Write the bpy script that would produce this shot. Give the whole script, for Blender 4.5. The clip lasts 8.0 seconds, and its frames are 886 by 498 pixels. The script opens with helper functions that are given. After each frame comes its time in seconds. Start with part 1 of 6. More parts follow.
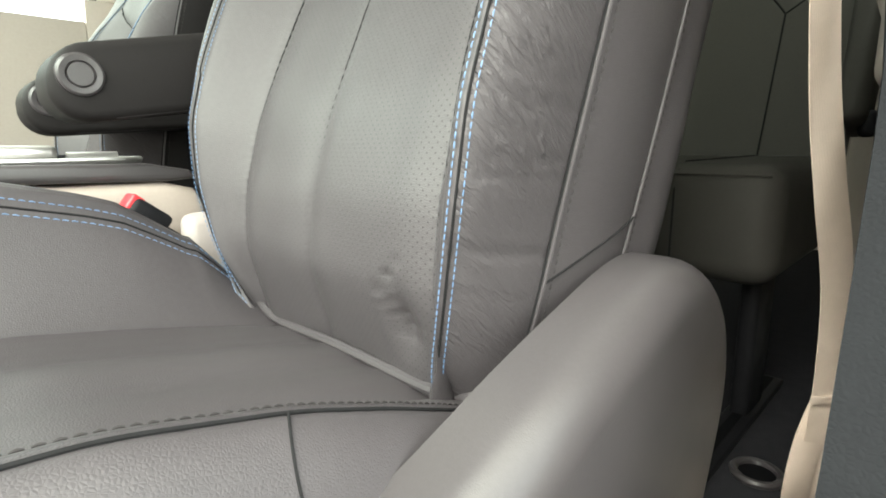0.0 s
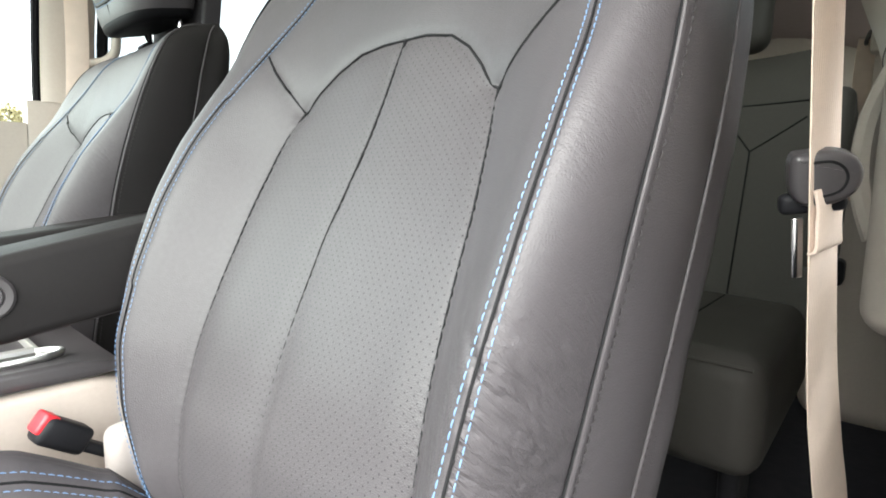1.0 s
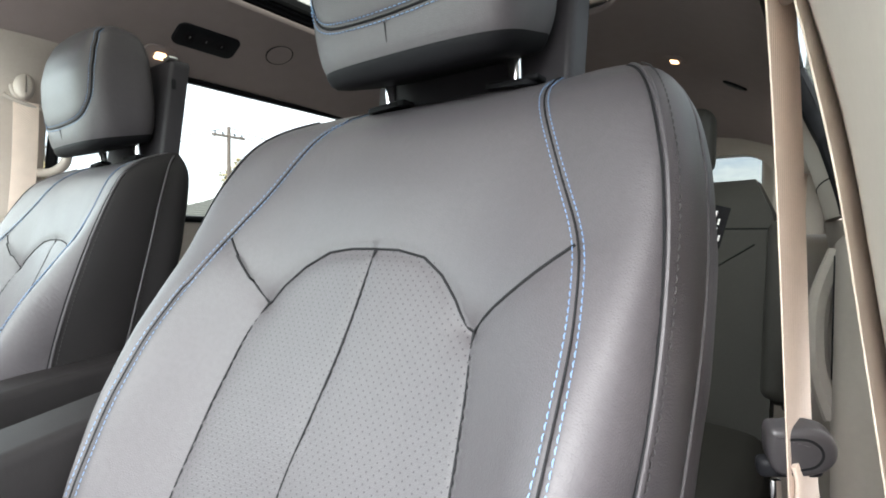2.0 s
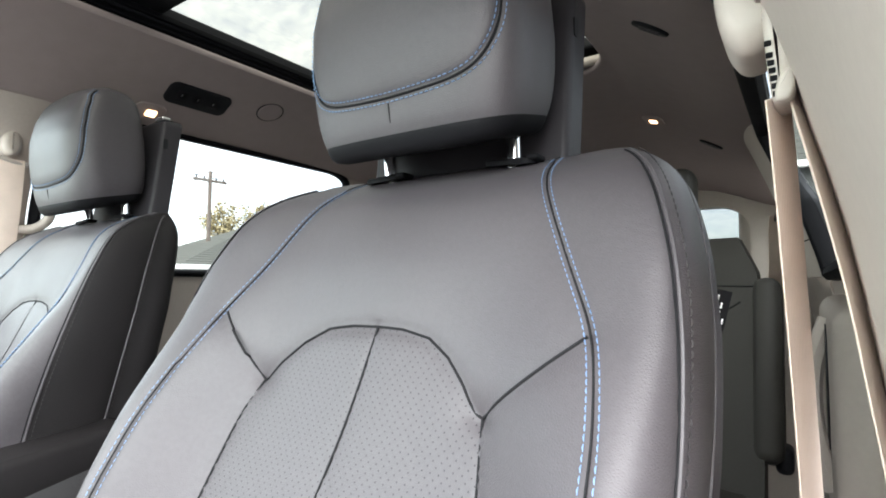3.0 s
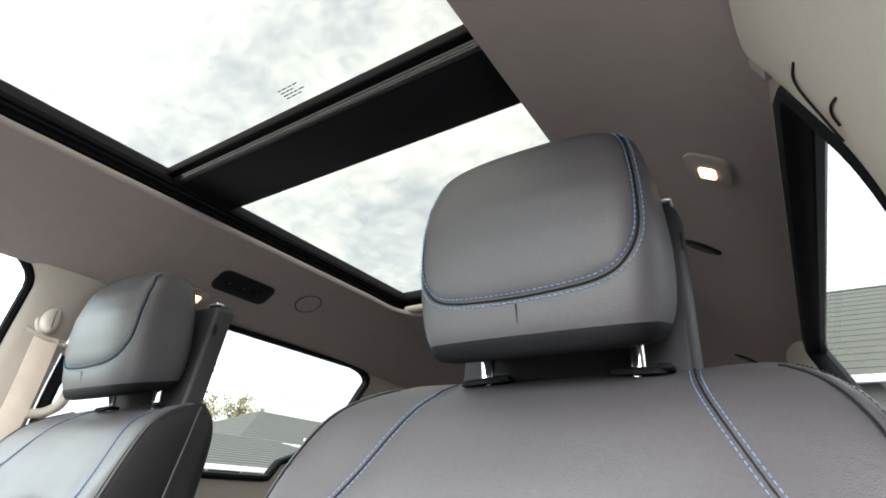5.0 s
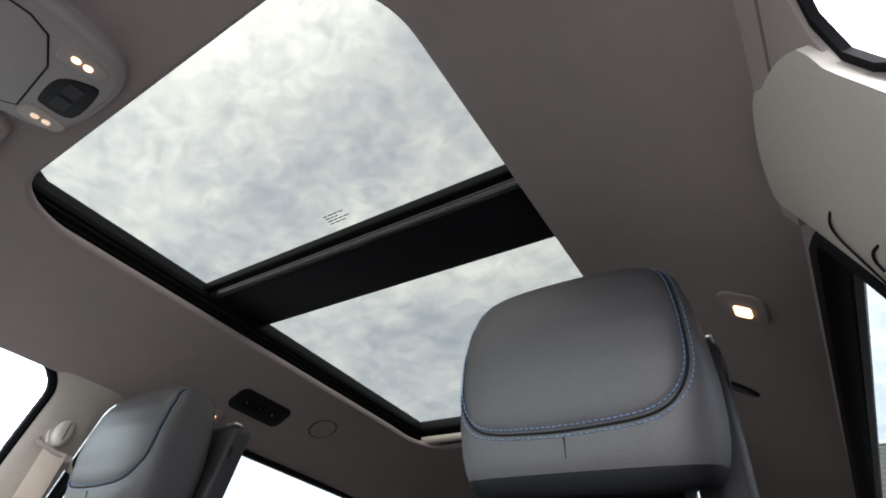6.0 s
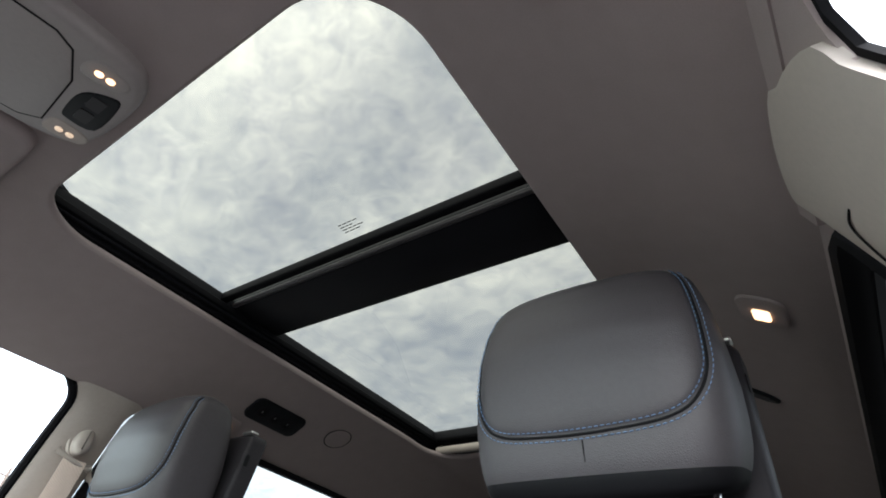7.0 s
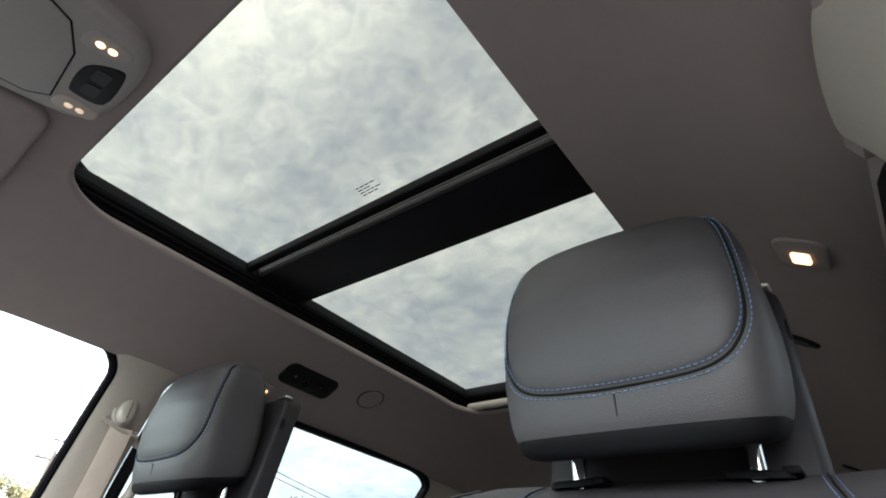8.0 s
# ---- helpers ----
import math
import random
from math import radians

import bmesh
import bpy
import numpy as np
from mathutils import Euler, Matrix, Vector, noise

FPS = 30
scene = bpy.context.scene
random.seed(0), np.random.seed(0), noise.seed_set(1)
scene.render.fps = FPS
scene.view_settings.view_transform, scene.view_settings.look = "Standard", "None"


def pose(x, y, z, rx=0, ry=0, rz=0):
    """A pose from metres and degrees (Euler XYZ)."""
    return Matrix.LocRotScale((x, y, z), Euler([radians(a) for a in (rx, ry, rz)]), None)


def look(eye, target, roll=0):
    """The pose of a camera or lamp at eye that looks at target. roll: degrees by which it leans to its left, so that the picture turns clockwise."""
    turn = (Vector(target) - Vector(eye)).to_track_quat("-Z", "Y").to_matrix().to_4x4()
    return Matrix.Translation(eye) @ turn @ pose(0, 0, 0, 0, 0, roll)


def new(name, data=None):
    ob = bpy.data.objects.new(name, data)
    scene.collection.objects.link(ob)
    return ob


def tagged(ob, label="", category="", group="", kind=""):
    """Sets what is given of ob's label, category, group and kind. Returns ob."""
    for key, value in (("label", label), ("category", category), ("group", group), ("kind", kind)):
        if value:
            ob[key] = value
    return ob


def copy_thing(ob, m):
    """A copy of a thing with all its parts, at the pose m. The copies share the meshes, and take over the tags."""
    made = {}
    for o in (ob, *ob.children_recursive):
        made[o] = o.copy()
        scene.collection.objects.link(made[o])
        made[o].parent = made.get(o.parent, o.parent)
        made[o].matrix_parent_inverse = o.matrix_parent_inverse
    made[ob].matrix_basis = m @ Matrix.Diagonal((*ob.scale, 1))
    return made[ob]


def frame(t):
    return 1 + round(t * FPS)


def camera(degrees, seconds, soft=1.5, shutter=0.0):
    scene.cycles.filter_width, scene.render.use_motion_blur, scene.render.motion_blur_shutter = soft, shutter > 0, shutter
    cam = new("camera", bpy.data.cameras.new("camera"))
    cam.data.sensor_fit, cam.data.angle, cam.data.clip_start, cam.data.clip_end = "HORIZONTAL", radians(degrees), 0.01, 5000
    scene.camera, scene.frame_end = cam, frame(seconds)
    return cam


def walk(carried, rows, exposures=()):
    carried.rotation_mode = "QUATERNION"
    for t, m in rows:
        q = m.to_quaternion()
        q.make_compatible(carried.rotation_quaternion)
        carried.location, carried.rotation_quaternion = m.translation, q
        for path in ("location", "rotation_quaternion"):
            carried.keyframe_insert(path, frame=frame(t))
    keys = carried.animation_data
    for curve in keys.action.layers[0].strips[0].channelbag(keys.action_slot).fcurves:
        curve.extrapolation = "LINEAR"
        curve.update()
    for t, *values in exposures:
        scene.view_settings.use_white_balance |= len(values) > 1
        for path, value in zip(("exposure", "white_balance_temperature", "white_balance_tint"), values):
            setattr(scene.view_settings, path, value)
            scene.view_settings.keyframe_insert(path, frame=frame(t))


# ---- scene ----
cam = camera(81.0, 8.0, soft=1.8)
ROWS = [
    (0.0, 0.4228, -0.5330, 0.4713, 78.63, 0.69, 44.93),
    (0.3, 0.3928, -0.4646, 0.5101, 79.90, 0.08, 46.44),
    (0.5, 0.3734, -0.4546, 0.5530, 80.84, -0.64, 44.81),
    (0.7, 0.3642, -0.4661, 0.5828, 82.86, -1.21, 42.91),
    (1.0, 0.3633, -0.4684, 0.6595, 82.63, -0.49, 41.34),
    (1.5, 0.3537, -0.4601, 0.7447, 85.98, -0.14, 38.54),
    (2.0, 0.3377, -0.4579, 0.8023, 88.70, -0.51, 36.81),
    (3.5, 0.3179, -0.4787, 0.8353, 94.95, -0.17, 34.14),
    (4.0, 0.3086, -0.4826, 0.8365, 96.24, -0.11, 34.16),
    (4.5, 0.2711, -0.4882, 0.8308, 102.60, -1.17, 34.31),
    (5.0, 0.2037, -0.5169, 0.8386, 115.26, -3.09, 33.24),
    (5.2, 0.1971, -0.5312, 0.8424, 119.97, -3.79, 33.11),
    (6.3, 0.1794, -0.5453, 0.8232, 130.03, -6.10, 33.33),
    (6.5, 0.1803, -0.5458, 0.8224, 130.24, -6.10, 33.70),
    (7.0, 0.1782, -0.5441, 0.8199, 130.26, -6.37, 34.44),
    (7.5, 0.1757, -0.5432, 0.8187, 129.82, -6.37, 35.02),
    (8.0, 0.1719, -0.5293, 0.8292, 125.48, -5.69, 38.34),
]
walk(cam, [(t, pose(x, y, z, rx, ry, rz)) for t, x, y, z, rx, ry, rz in ROWS],
     exposures=[(0.0, 2.44, 6560, 6), (0.5, 2.54, 6300, 10), (1.0, 2.58, 6220, 13), (2.0, 2.69, 6050, 16), (4.2, 2.78, 6010, 18), (4.7, 2.79, 6030, 18), (5.2, 2.70, 6050, 17), (6.3, 1.97, 5800, 20), (8.0, 1.94, 5880, 16)])

# ---- world, sun, exposure ----
world = bpy.data.worlds.new("overcast_sky")
scene.world = world
world.use_nodes = True
wn, wl = world.node_tree.nodes, world.node_tree.links
wn.clear()
SUN_EL, SUN_AZ = radians(40), radians(174)
sky = wn.new("ShaderNodeTexSky")
sky.sky_type, sky.sun_disc = "NISHITA", False
sky.sun_elevation, sky.sun_rotation = SUN_EL, SUN_AZ
w_co = wn.new("ShaderNodeTexCoord")
w_map = wn.new("ShaderNodeMapping")
w_map.inputs["Rotation"].default_value = (0.0, 0.0, radians(25))
w_map.inputs["Scale"].default_value = (1.0, 1.35, 1.0)
w_sep = wn.new("ShaderNodeSeparateXYZ")
w_up = wn.new("ShaderNodeMath")
w_up.operation, w_up.inputs[1].default_value = "MAXIMUM", 0.0
w_high = wn.new("ShaderNodeMath")
w_high.operation, w_high.inputs[1].default_value = "ADD", 0.18
w_flat = wn.new("ShaderNodeVectorMath")
w_flat.operation = "DIVIDE"
w_deck = wn.new("ShaderNodeCombineXYZ")
w_n1 = wn.new("ShaderNodeTexNoise")
w_n1.inputs["Scale"].default_value, w_n1.inputs["Detail"].default_value, w_n1.inputs["Roughness"].default_value = 1.5, 6.0, 0.62
w_ramp = wn.new("ShaderNodeValToRGB")
w_ramp.color_ramp.elements[0].position, w_ramp.color_ramp.elements[1].position = 0.34, 0.62
w_ramp.color_ramp.elements[0].color, w_ramp.color_ramp.elements[1].color = (0.46, 0.46, 0.46, 1), (1, 1, 1, 1)
w_cloud = wn.new("ShaderNodeValToRGB")
w_cloud.color_ramp.elements[0].position, w_cloud.color_ramp.elements[1].position = 0.34, 0.66
w_cloud.color_ramp.elements[0].color, w_cloud.color_ramp.elements[1].color = (10.0, 10.1, 9.0, 1), (15.0, 14.9, 12.2, 1)
w_n2 = wn.new("ShaderNodeTexNoise")
w_n2.inputs["Scale"].default_value, w_n2.inputs["Detail"].default_value, w_n2.inputs["Roughness"].default_value = 15.0, 9.0, 0.68
w_n2.inputs["Distortion"].default_value = 0.6
w_mix = wn.new("ShaderNodeMix")
w_mix.data_type = "RGBA"
w_bg = wn.new("ShaderNodeBackground")
w_bg.inputs["Strength"].default_value = 0.2
w_out = wn.new("ShaderNodeOutputWorld")
wl.new(w_co.outputs["Generated"], w_sep.inputs["Vector"])
wl.new(w_sep.outputs["Z"], w_up.inputs[0])
wl.new(w_up.outputs["Value"], w_high.inputs[0])
for axis in ("X", "Y", "Z"):
    wl.new(w_high.outputs["Value"], w_deck.inputs[axis])
wl.new(w_co.outputs["Generated"], w_flat.inputs[0])
wl.new(w_deck.outputs["Vector"], w_flat.inputs[1])
wl.new(w_flat.outputs["Vector"], w_map.inputs["Vector"])
wl.new(w_map.outputs["Vector"], w_n1.inputs["Vector"])
wl.new(w_map.outputs["Vector"], w_n2.inputs["Vector"])
wl.new(w_n1.outputs["Fac"], w_ramp.inputs["Fac"])
wl.new(w_n2.outputs["Fac"], w_cloud.inputs["Fac"])
wl.new(sky.outputs["Color"], w_mix.inputs["A"])
wl.new(w_cloud.outputs["Color"], w_mix.inputs["B"])
wl.new(w_mix.outputs["Result"], w_bg.inputs["Color"])
w_dot = wn.new("ShaderNodeVectorMath")
w_dot.operation = "DOT_PRODUCT"
w_dot.inputs[1].default_value = (math.sin(SUN_AZ) * math.cos(SUN_EL), math.cos(SUN_AZ) * math.cos(SUN_EL), math.sin(SUN_EL))
w_veil = wn.new("ShaderNodeMapRange")
w_veil.inputs["From Min"].default_value, w_veil.inputs["From Max"].default_value = -0.6, 1.0
w_veil.inputs["To Min"].default_value, w_veil.inputs["To Max"].default_value = 0.12, 0.24
w_cover = wn.new("ShaderNodeMapRange")
w_cover.inputs["From Min"].default_value, w_cover.inputs["From Max"].default_value = 0.2, 0.65
w_cover.inputs["To Min"].default_value, w_cover.inputs["To Max"].default_value = 0.62, 1.0
w_mult = wn.new("ShaderNodeMath")
w_mult.operation = "MULTIPLY"
wl.new(w_co.outputs["Generated"], w_dot.inputs[0])
wl.new(w_dot.outputs["Value"], w_veil.inputs["Value"])
wl.new(w_dot.outputs["Value"], w_cover.inputs["Value"])
wl.new(w_veil.outputs["Result"], w_bg.inputs["Strength"])
wl.new(w_ramp.outputs["Color"], w_mult.inputs[0])
wl.new(w_cover.outputs["Result"], w_mult.inputs[1])
wl.new(w_mult.outputs["Value"], w_mix.inputs["Factor"])
wl.new(w_bg.outputs["Background"], w_out.inputs["Surface"])
sun_data = bpy.data.lights.new("sun", "SUN")
sun_data.energy, sun_data.angle, sun_data.color = 1.15, radians(45), (1.0, 0.97, 0.88)
sun = new("sun", sun_data)
sun.matrix_world = look((0, 0, 0), (-math.sin(SUN_AZ) * math.cos(SUN_EL), -math.cos(SUN_AZ) * math.cos(SUN_EL), -math.sin(SUN_EL)))


# ---- materials ----
def mat(name, color, rough=0.5, metal=0.0, vary=0.12, scale=8.0, bump=0.0, bump_scale=200.0, bump_dist=0.001, kind="noise",
        spec=0.5, sheen=0.0, coat=0.0, rough_vary=0.08, obvary=0.0):
    """A procedural surface: base colour with two scales of variation, fine relief, roughness that wanders."""
    m = bpy.data.materials.new(name)
    m.use_nodes = True
    n, l = m.node_tree.nodes, m.node_tree.links
    b = n["Principled BSDF"]
    co = n.new("ShaderNodeTexCoord")
    big = n.new("ShaderNodeTexNoise")
    big.inputs["Scale"].default_value, big.inputs["Detail"].default_value = scale, 4.0
    fine = n.new("ShaderNodeTexNoise")
    fine.inputs["Scale"].default_value, fine.inputs["Detail"].default_value = scale * 23, 3.0
    l.new(co.outputs["Object"], big.inputs["Vector"])
    l.new(co.outputs["Object"], fine.inputs["Vector"])
    add = n.new("ShaderNodeMath")
    add.operation = "ADD"
    l.new(big.outputs["Fac"], add.inputs[0])
    l.new(fine.outputs["Fac"], add.inputs[1])
    last = add.outputs["Value"]
    if obvary:
        info = n.new("ShaderNodeObjectInfo")
        ma = n.new("ShaderNodeMath")
        ma.operation = "MULTIPLY_ADD"
        ma.inputs[1].default_value = obvary
        l.new(info.outputs["Random"], ma.inputs[0])
        l.new(last, ma.inputs[2])
        last = ma.outputs["Value"]
    rng = n.new("ShaderNodeMapRange")
    rng.inputs["From Min"].default_value, rng.inputs["From Max"].default_value = 0.6, 1.4
    rng.inputs["To Min"].default_value, rng.inputs["To Max"].default_value = 1 - vary, 1 + vary
    l.new(last, rng.inputs["Value"])
    mul = n.new("ShaderNodeVectorMath")
    mul.operation = "SCALE"
    mul.inputs[0].default_value = color
    l.new(rng.outputs["Result"], mul.inputs["Scale"])
    l.new(mul.outputs["Vector"], b.inputs["Base Color"])
    rr = n.new("ShaderNodeMapRange")
    rr.inputs["To Min"].default_value, rr.inputs["To Max"].default_value = max(rough - rough_vary, 0.02), min(rough + rough_vary, 1.0)
    l.new(big.outputs["Fac"], rr.inputs["Value"])
    l.new(rr.outputs["Result"], b.inputs["Roughness"])
    b.inputs["Metallic"].default_value = metal
    b.inputs["Specular IOR Level"].default_value = spec
    b.inputs["Sheen Weight"].default_value = sheen
    b.inputs["Coat Weight"].default_value = coat
    if bump:
        if kind == "cells":
            t = n.new("ShaderNodeTexVoronoi")
            t.feature = "DISTANCE_TO_EDGE"
            t.inputs["Scale"].default_value = bump_scale
            out = t.outputs["Distance"]
        elif kind == "weave":
            t = n.new("ShaderNodeTexWave")
            t.inputs["Scale"].default_value, t.inputs["Distortion"].default_value = bump_scale, 0.6
            out = t.outputs["Fac"]
        else:
            t = n.new("ShaderNodeTexNoise")
            t.inputs["Scale"].default_value, t.inputs["Detail"].default_value = bump_scale, 3.0
            out = t.outputs["Fac"]
        l.new(co.outputs["Object"], t.inputs["Vector"])
        bp = n.new("ShaderNodeBump")
        bp.inputs["Strength"].default_value, bp.inputs["Distance"].default_value = bump, bump_dist
        l.new(out, bp.inputs["Height"])
        l.new(bp.outputs["Normal"], b.inputs["Normal"])
    return m


def perforated(base):
    """The seat leather with rows of small punched holes, one in every 6 mm, staggered."""
    m = base.copy()
    m.name = "perforated_leather"
    n, l = m.node_tree.nodes, m.node_tree.links
    b = n["Principled BSDF"]
    co = n.new("ShaderNodeTexCoord")
    sep = n.new("ShaderNodeSeparateXYZ")
    l.new(co.outputs["Object"], sep.inputs["Vector"])

    def mth(op, a, bb=None, c=None):
        k = n.new("ShaderNodeMath")
        k.operation = op
        for i, v in enumerate((a, bb, c)):
            if v is None:
                continue
            if isinstance(v, (int, float)):
                k.inputs[i].default_value = v
            else:
                l.new(v, k.inputs[i])
        return k.outputs["Value"]
    P = 0.0080
    up = mth("MULTIPLY", sep.outputs["Z"], 1.04)
    a = mth("DIVIDE", mth("ADD", sep.outputs["X"], up), P)
    c = mth("DIVIDE", mth("SUBTRACT", sep.outputs["X"], up), P)
    fa = mth("SUBTRACT", mth("FRACT", a), 0.5)
    fc = mth("SUBTRACT", mth("FRACT", c), 0.5)
    d = mth("SQRT", mth("ADD", mth("MULTIPLY", fa, fa), mth("MULTIPLY", fc, fc)))
    hole = mth("LESS_THAN", d, 0.118)
    old = b.inputs["Base Color"].links[0].from_socket
    mx = n.new("ShaderNodeMix")
    mx.data_type = "RGBA"
    mx.inputs["B"].default_value = (0.008, 0.008, 0.009, 1)
    l.new(hole, mx.inputs["Factor"])
    l.new(old, mx.inputs["A"])
    l.new(mx.outputs["Result"], b.inputs["Base Color"])
    return m


def glass_mat(name, tint, gloss=0.012):
    m = bpy.data.materials.new(name)
    m.use_nodes = True
    n, l = m.node_tree.nodes, m.node_tree.links
    n.clear()
    tr = n.new("ShaderNodeBsdfTransparent")
    tr.inputs["Color"].default_value = (*tint, 1)
    gl = n.new("ShaderNodeBsdfGlossy")
    gl.inputs["Roughness"].default_value = 0.02
    lw = n.new("ShaderNodeLayerWeight")
    lw.inputs["Blend"].default_value = 0.5
    pw = n.new("ShaderNodeMath")
    pw.operation = "POWER"
    pw.inputs[1].default_value = 4.0
    fr = n.new("ShaderNodeMath")
    fr.operation = "MULTIPLY_ADD"
    fr.inputs[1].default_value, fr.inputs[2].default_value = 0.3, gloss
    l.new(lw.outputs["Facing"], pw.inputs[0])
    l.new(pw.outputs["Value"], fr.inputs[0])
    mx = n.new("ShaderNodeMixShader")
    out = n.new("ShaderNodeOutputMaterial")
    l.new(fr.outputs["Value"], mx.inputs["Fac"])
    l.new(tr.outputs["BSDF"], mx.inputs[1])
    l.new(gl.outputs["BSDF"], mx.inputs[2])
    l.new(mx.outputs["Shader"], out.inputs["Surface"])
    return m


def glow(name, color, strength):
    m = bpy.data.materials.new(name)
    m.use_nodes = True
    b = m.node_tree.nodes["Principled BSDF"]
    b.inputs["Base Color"].default_value = (0.8, 0.75, 0.65, 1)
    b.inputs["Emission Color"].default_value = (*color, 1)
    b.inputs["Emission Strength"].default_value = strength
    return m


LEATHER = mat("charcoal_leather", (0.046, 0.0415, 0.0455), 0.48, vary=0.1, scale=9, bump=0.5, bump_scale=520, bump_dist=0.0006, kind="cells", spec=0.36, rough_vary=0.05)
PERF = perforated(LEATHER)


def creased(base):
    """The seat leather with fine stretched creases from wear, patchy."""
    m = base.copy()
    m.name = "creased_leather"
    n, l = m.node_tree.nodes, m.node_tree.links
    b = n["Principled BSDF"]
    co = n.new("ShaderNodeTexCoord")
    mp = n.new("ShaderNodeMapping")
    mp.vector_type = "TEXTURE"
    mp.inputs["Rotation"].default_value = (radians(-40), radians(24), 0.0)
    mp.inputs["Scale"].default_value = (0.020, 0.024, 0.0046)
    t = n.new("ShaderNodeTexNoise")
    t.inputs["Scale"].default_value, t.inputs["Detail"].default_value, t.inputs["Distortion"].default_value = 1.0, 4.0, 0.9
    where = n.new("ShaderNodeTexNoise")
    where.inputs["Scale"].default_value = 9.0
    rg = n.new("ShaderNodeMapRange")
    rg.inputs["From Min"].default_value, rg.inputs["From Max"].default_value = 0.40, 0.66
    rg.inputs["To Min"].default_value, rg.inputs["To Max"].default_value = 0.04, 0.8
    bp = n.new("ShaderNodeBump")
    bp.inputs["Distance"].default_value = 0.0046
    l.new(co.outputs["Object"], mp.inputs["Vector"])
    l.new(mp.outputs["Vector"], t.inputs["Vector"])
    l.new(co.outputs["Object"], where.inputs["Vector"])
    l.new(where.outputs["Fac"], rg.inputs["Value"])
    sep = n.new("ShaderNodeSeparateXYZ")
    low = n.new("ShaderNodeMapRange")
    low.inputs["From Min"].default_value, low.inputs["From Max"].default_value = 0.76, 0.56
    low.inputs["To Min"].default_value, low.inputs["To Max"].default_value = 0.12, 1.0
    ml = n.new("ShaderNodeMath")
    ml.operation = "MULTIPLY"
    l.new(co.outputs["Object"], sep.inputs["Vector"])
    l.new(sep.outputs["Z"], low.inputs["Value"])
    l.new(rg.outputs["Result"], ml.inputs[0])
    l.new(low.outputs["Result"], ml.inputs[1])
    l.new(ml.outputs["Value"], bp.inputs["Strength"])
    l.new(t.outputs["Fac"], bp.inputs["Height"])
    l.new(b.inputs["Normal"].links[0].from_socket, bp.inputs["Normal"])
    l.new(bp.outputs["Normal"], b.inputs["Normal"])
    return m


WORN = creased(LEATHER)
SEAM = mat("seam_shadow_thread", (0.012, 0.012, 0.013), 0.8, spec=0.05)
BLUE = mat("blue_stitching", (0.098, 0.172, 0.30), 0.6, vary=0.2, scale=60)
GREY_STITCH = mat("dark_stitching", (0.024, 0.022, 0.023), 0.7, vary=0.2, scale=60, spec=0.15)
PLASTIC = mat("dark_grey_plastic", (0.044, 0.040, 0.043), 0.34, vary=0.1, scale=14, bump=0.25, bump_scale=900, bump_dist=0.0004, spec=0.5)
DARK_PLASTIC = mat("charcoal_plastic", (0.026, 0.024, 0.027), 0.42, vary=0.1, scale=14, bump=0.25, bump_scale=900, bump_dist=0.0004, spec=0.14)
BLACK = mat("black_plastic", (0.012, 0.012, 0.014), 0.45, vary=0.15, scale=20, bump=0.2, bump_scale=700, bump_dist=0.0004, spec=0.1)
GRAINED = mat("black_grained_plastic", (0.009, 0.0095, 0.011), 0.8, vary=0.15, scale=20, bump=0.5, bump_scale=330, bump_dist=0.0012, kind="cells", spec=0.06)
RUBBER = mat("black_rubber_seal", (0.006, 0.006, 0.007), 0.6, vary=0.2, scale=20, spec=0.06)
CHROME = mat("chrome", (0.75, 0.75, 0.76), 0.12, metal=1.0, vary=0.03)
HEADLINER = mat("grey_knit_headliner", (0.318, 0.265, 0.258), 0.95, vary=0.06, scale=30, bump=0.3, bump_scale=1100, bump_dist=0.0006, spec=0.2)
TRIM = mat("beige_grey_trim_plastic", (0.41, 0.362, 0.32), 0.5, vary=0.05, scale=7, bump=0.2, bump_scale=800, bump_dist=0.0004)
CONSOLE = mat("beige_console_plastic", (0.42, 0.36, 0.32), 0.5, vary=0.05, scale=7, bump=0.15, bump_scale=700, bump_dist=0.0004)
OVERHEAD = mat("taupe_overhead_plastic", (0.31, 0.275, 0.265), 0.5, vary=0.05, scale=7, bump=0.15, bump_scale=700, bump_dist=0.0004)
CARPET = mat("dark_grey_carpet", (0.03, 0.03, 0.035), 0.95, vary=0.25, scale=40, bump=0.8, bump_scale=500, bump_dist=0.003, spec=0.05)
WEBBING = mat("beige_belt_webbing", (0.66, 0.54, 0.46), 0.7, vary=0.08, scale=40, bump=0.5, bump_scale=420, bump_dist=0.0006, kind="weave")
RED = mat("red_button_plastic", (0.55, 0.02, 0.03), 0.4)
SILVER = mat("satin_silver_trim", (0.6, 0.59, 0.58), 0.3, metal=0.9, vary=0.06)
ROOF_GLASS = glass_mat("tinted_roof_glass", (0.375, 0.376, 0.350))
SIDE_GLASS = glass_mat("side_window_glass", (0.68, 0.76, 0.74))
PRIVACY_GLASS = glass_mat("privacy_window_glass", (0.25, 0.265, 0.26))
# the armrests' leather; also stands in for shade on the passenger seat's flank
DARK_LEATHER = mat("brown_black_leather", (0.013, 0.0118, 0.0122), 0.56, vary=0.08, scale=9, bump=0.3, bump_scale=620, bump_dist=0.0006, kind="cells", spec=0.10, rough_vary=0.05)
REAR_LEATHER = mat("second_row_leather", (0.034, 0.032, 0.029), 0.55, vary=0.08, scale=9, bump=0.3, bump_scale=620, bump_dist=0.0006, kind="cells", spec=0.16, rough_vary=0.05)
REAR_GLASS = glass_mat("dark_tailgate_glass", (0.105, 0.11, 0.105))
PAINT = mat("car_body_paint", (0.25, 0.26, 0.28), 0.3, metal=0.3, coat=0.6)
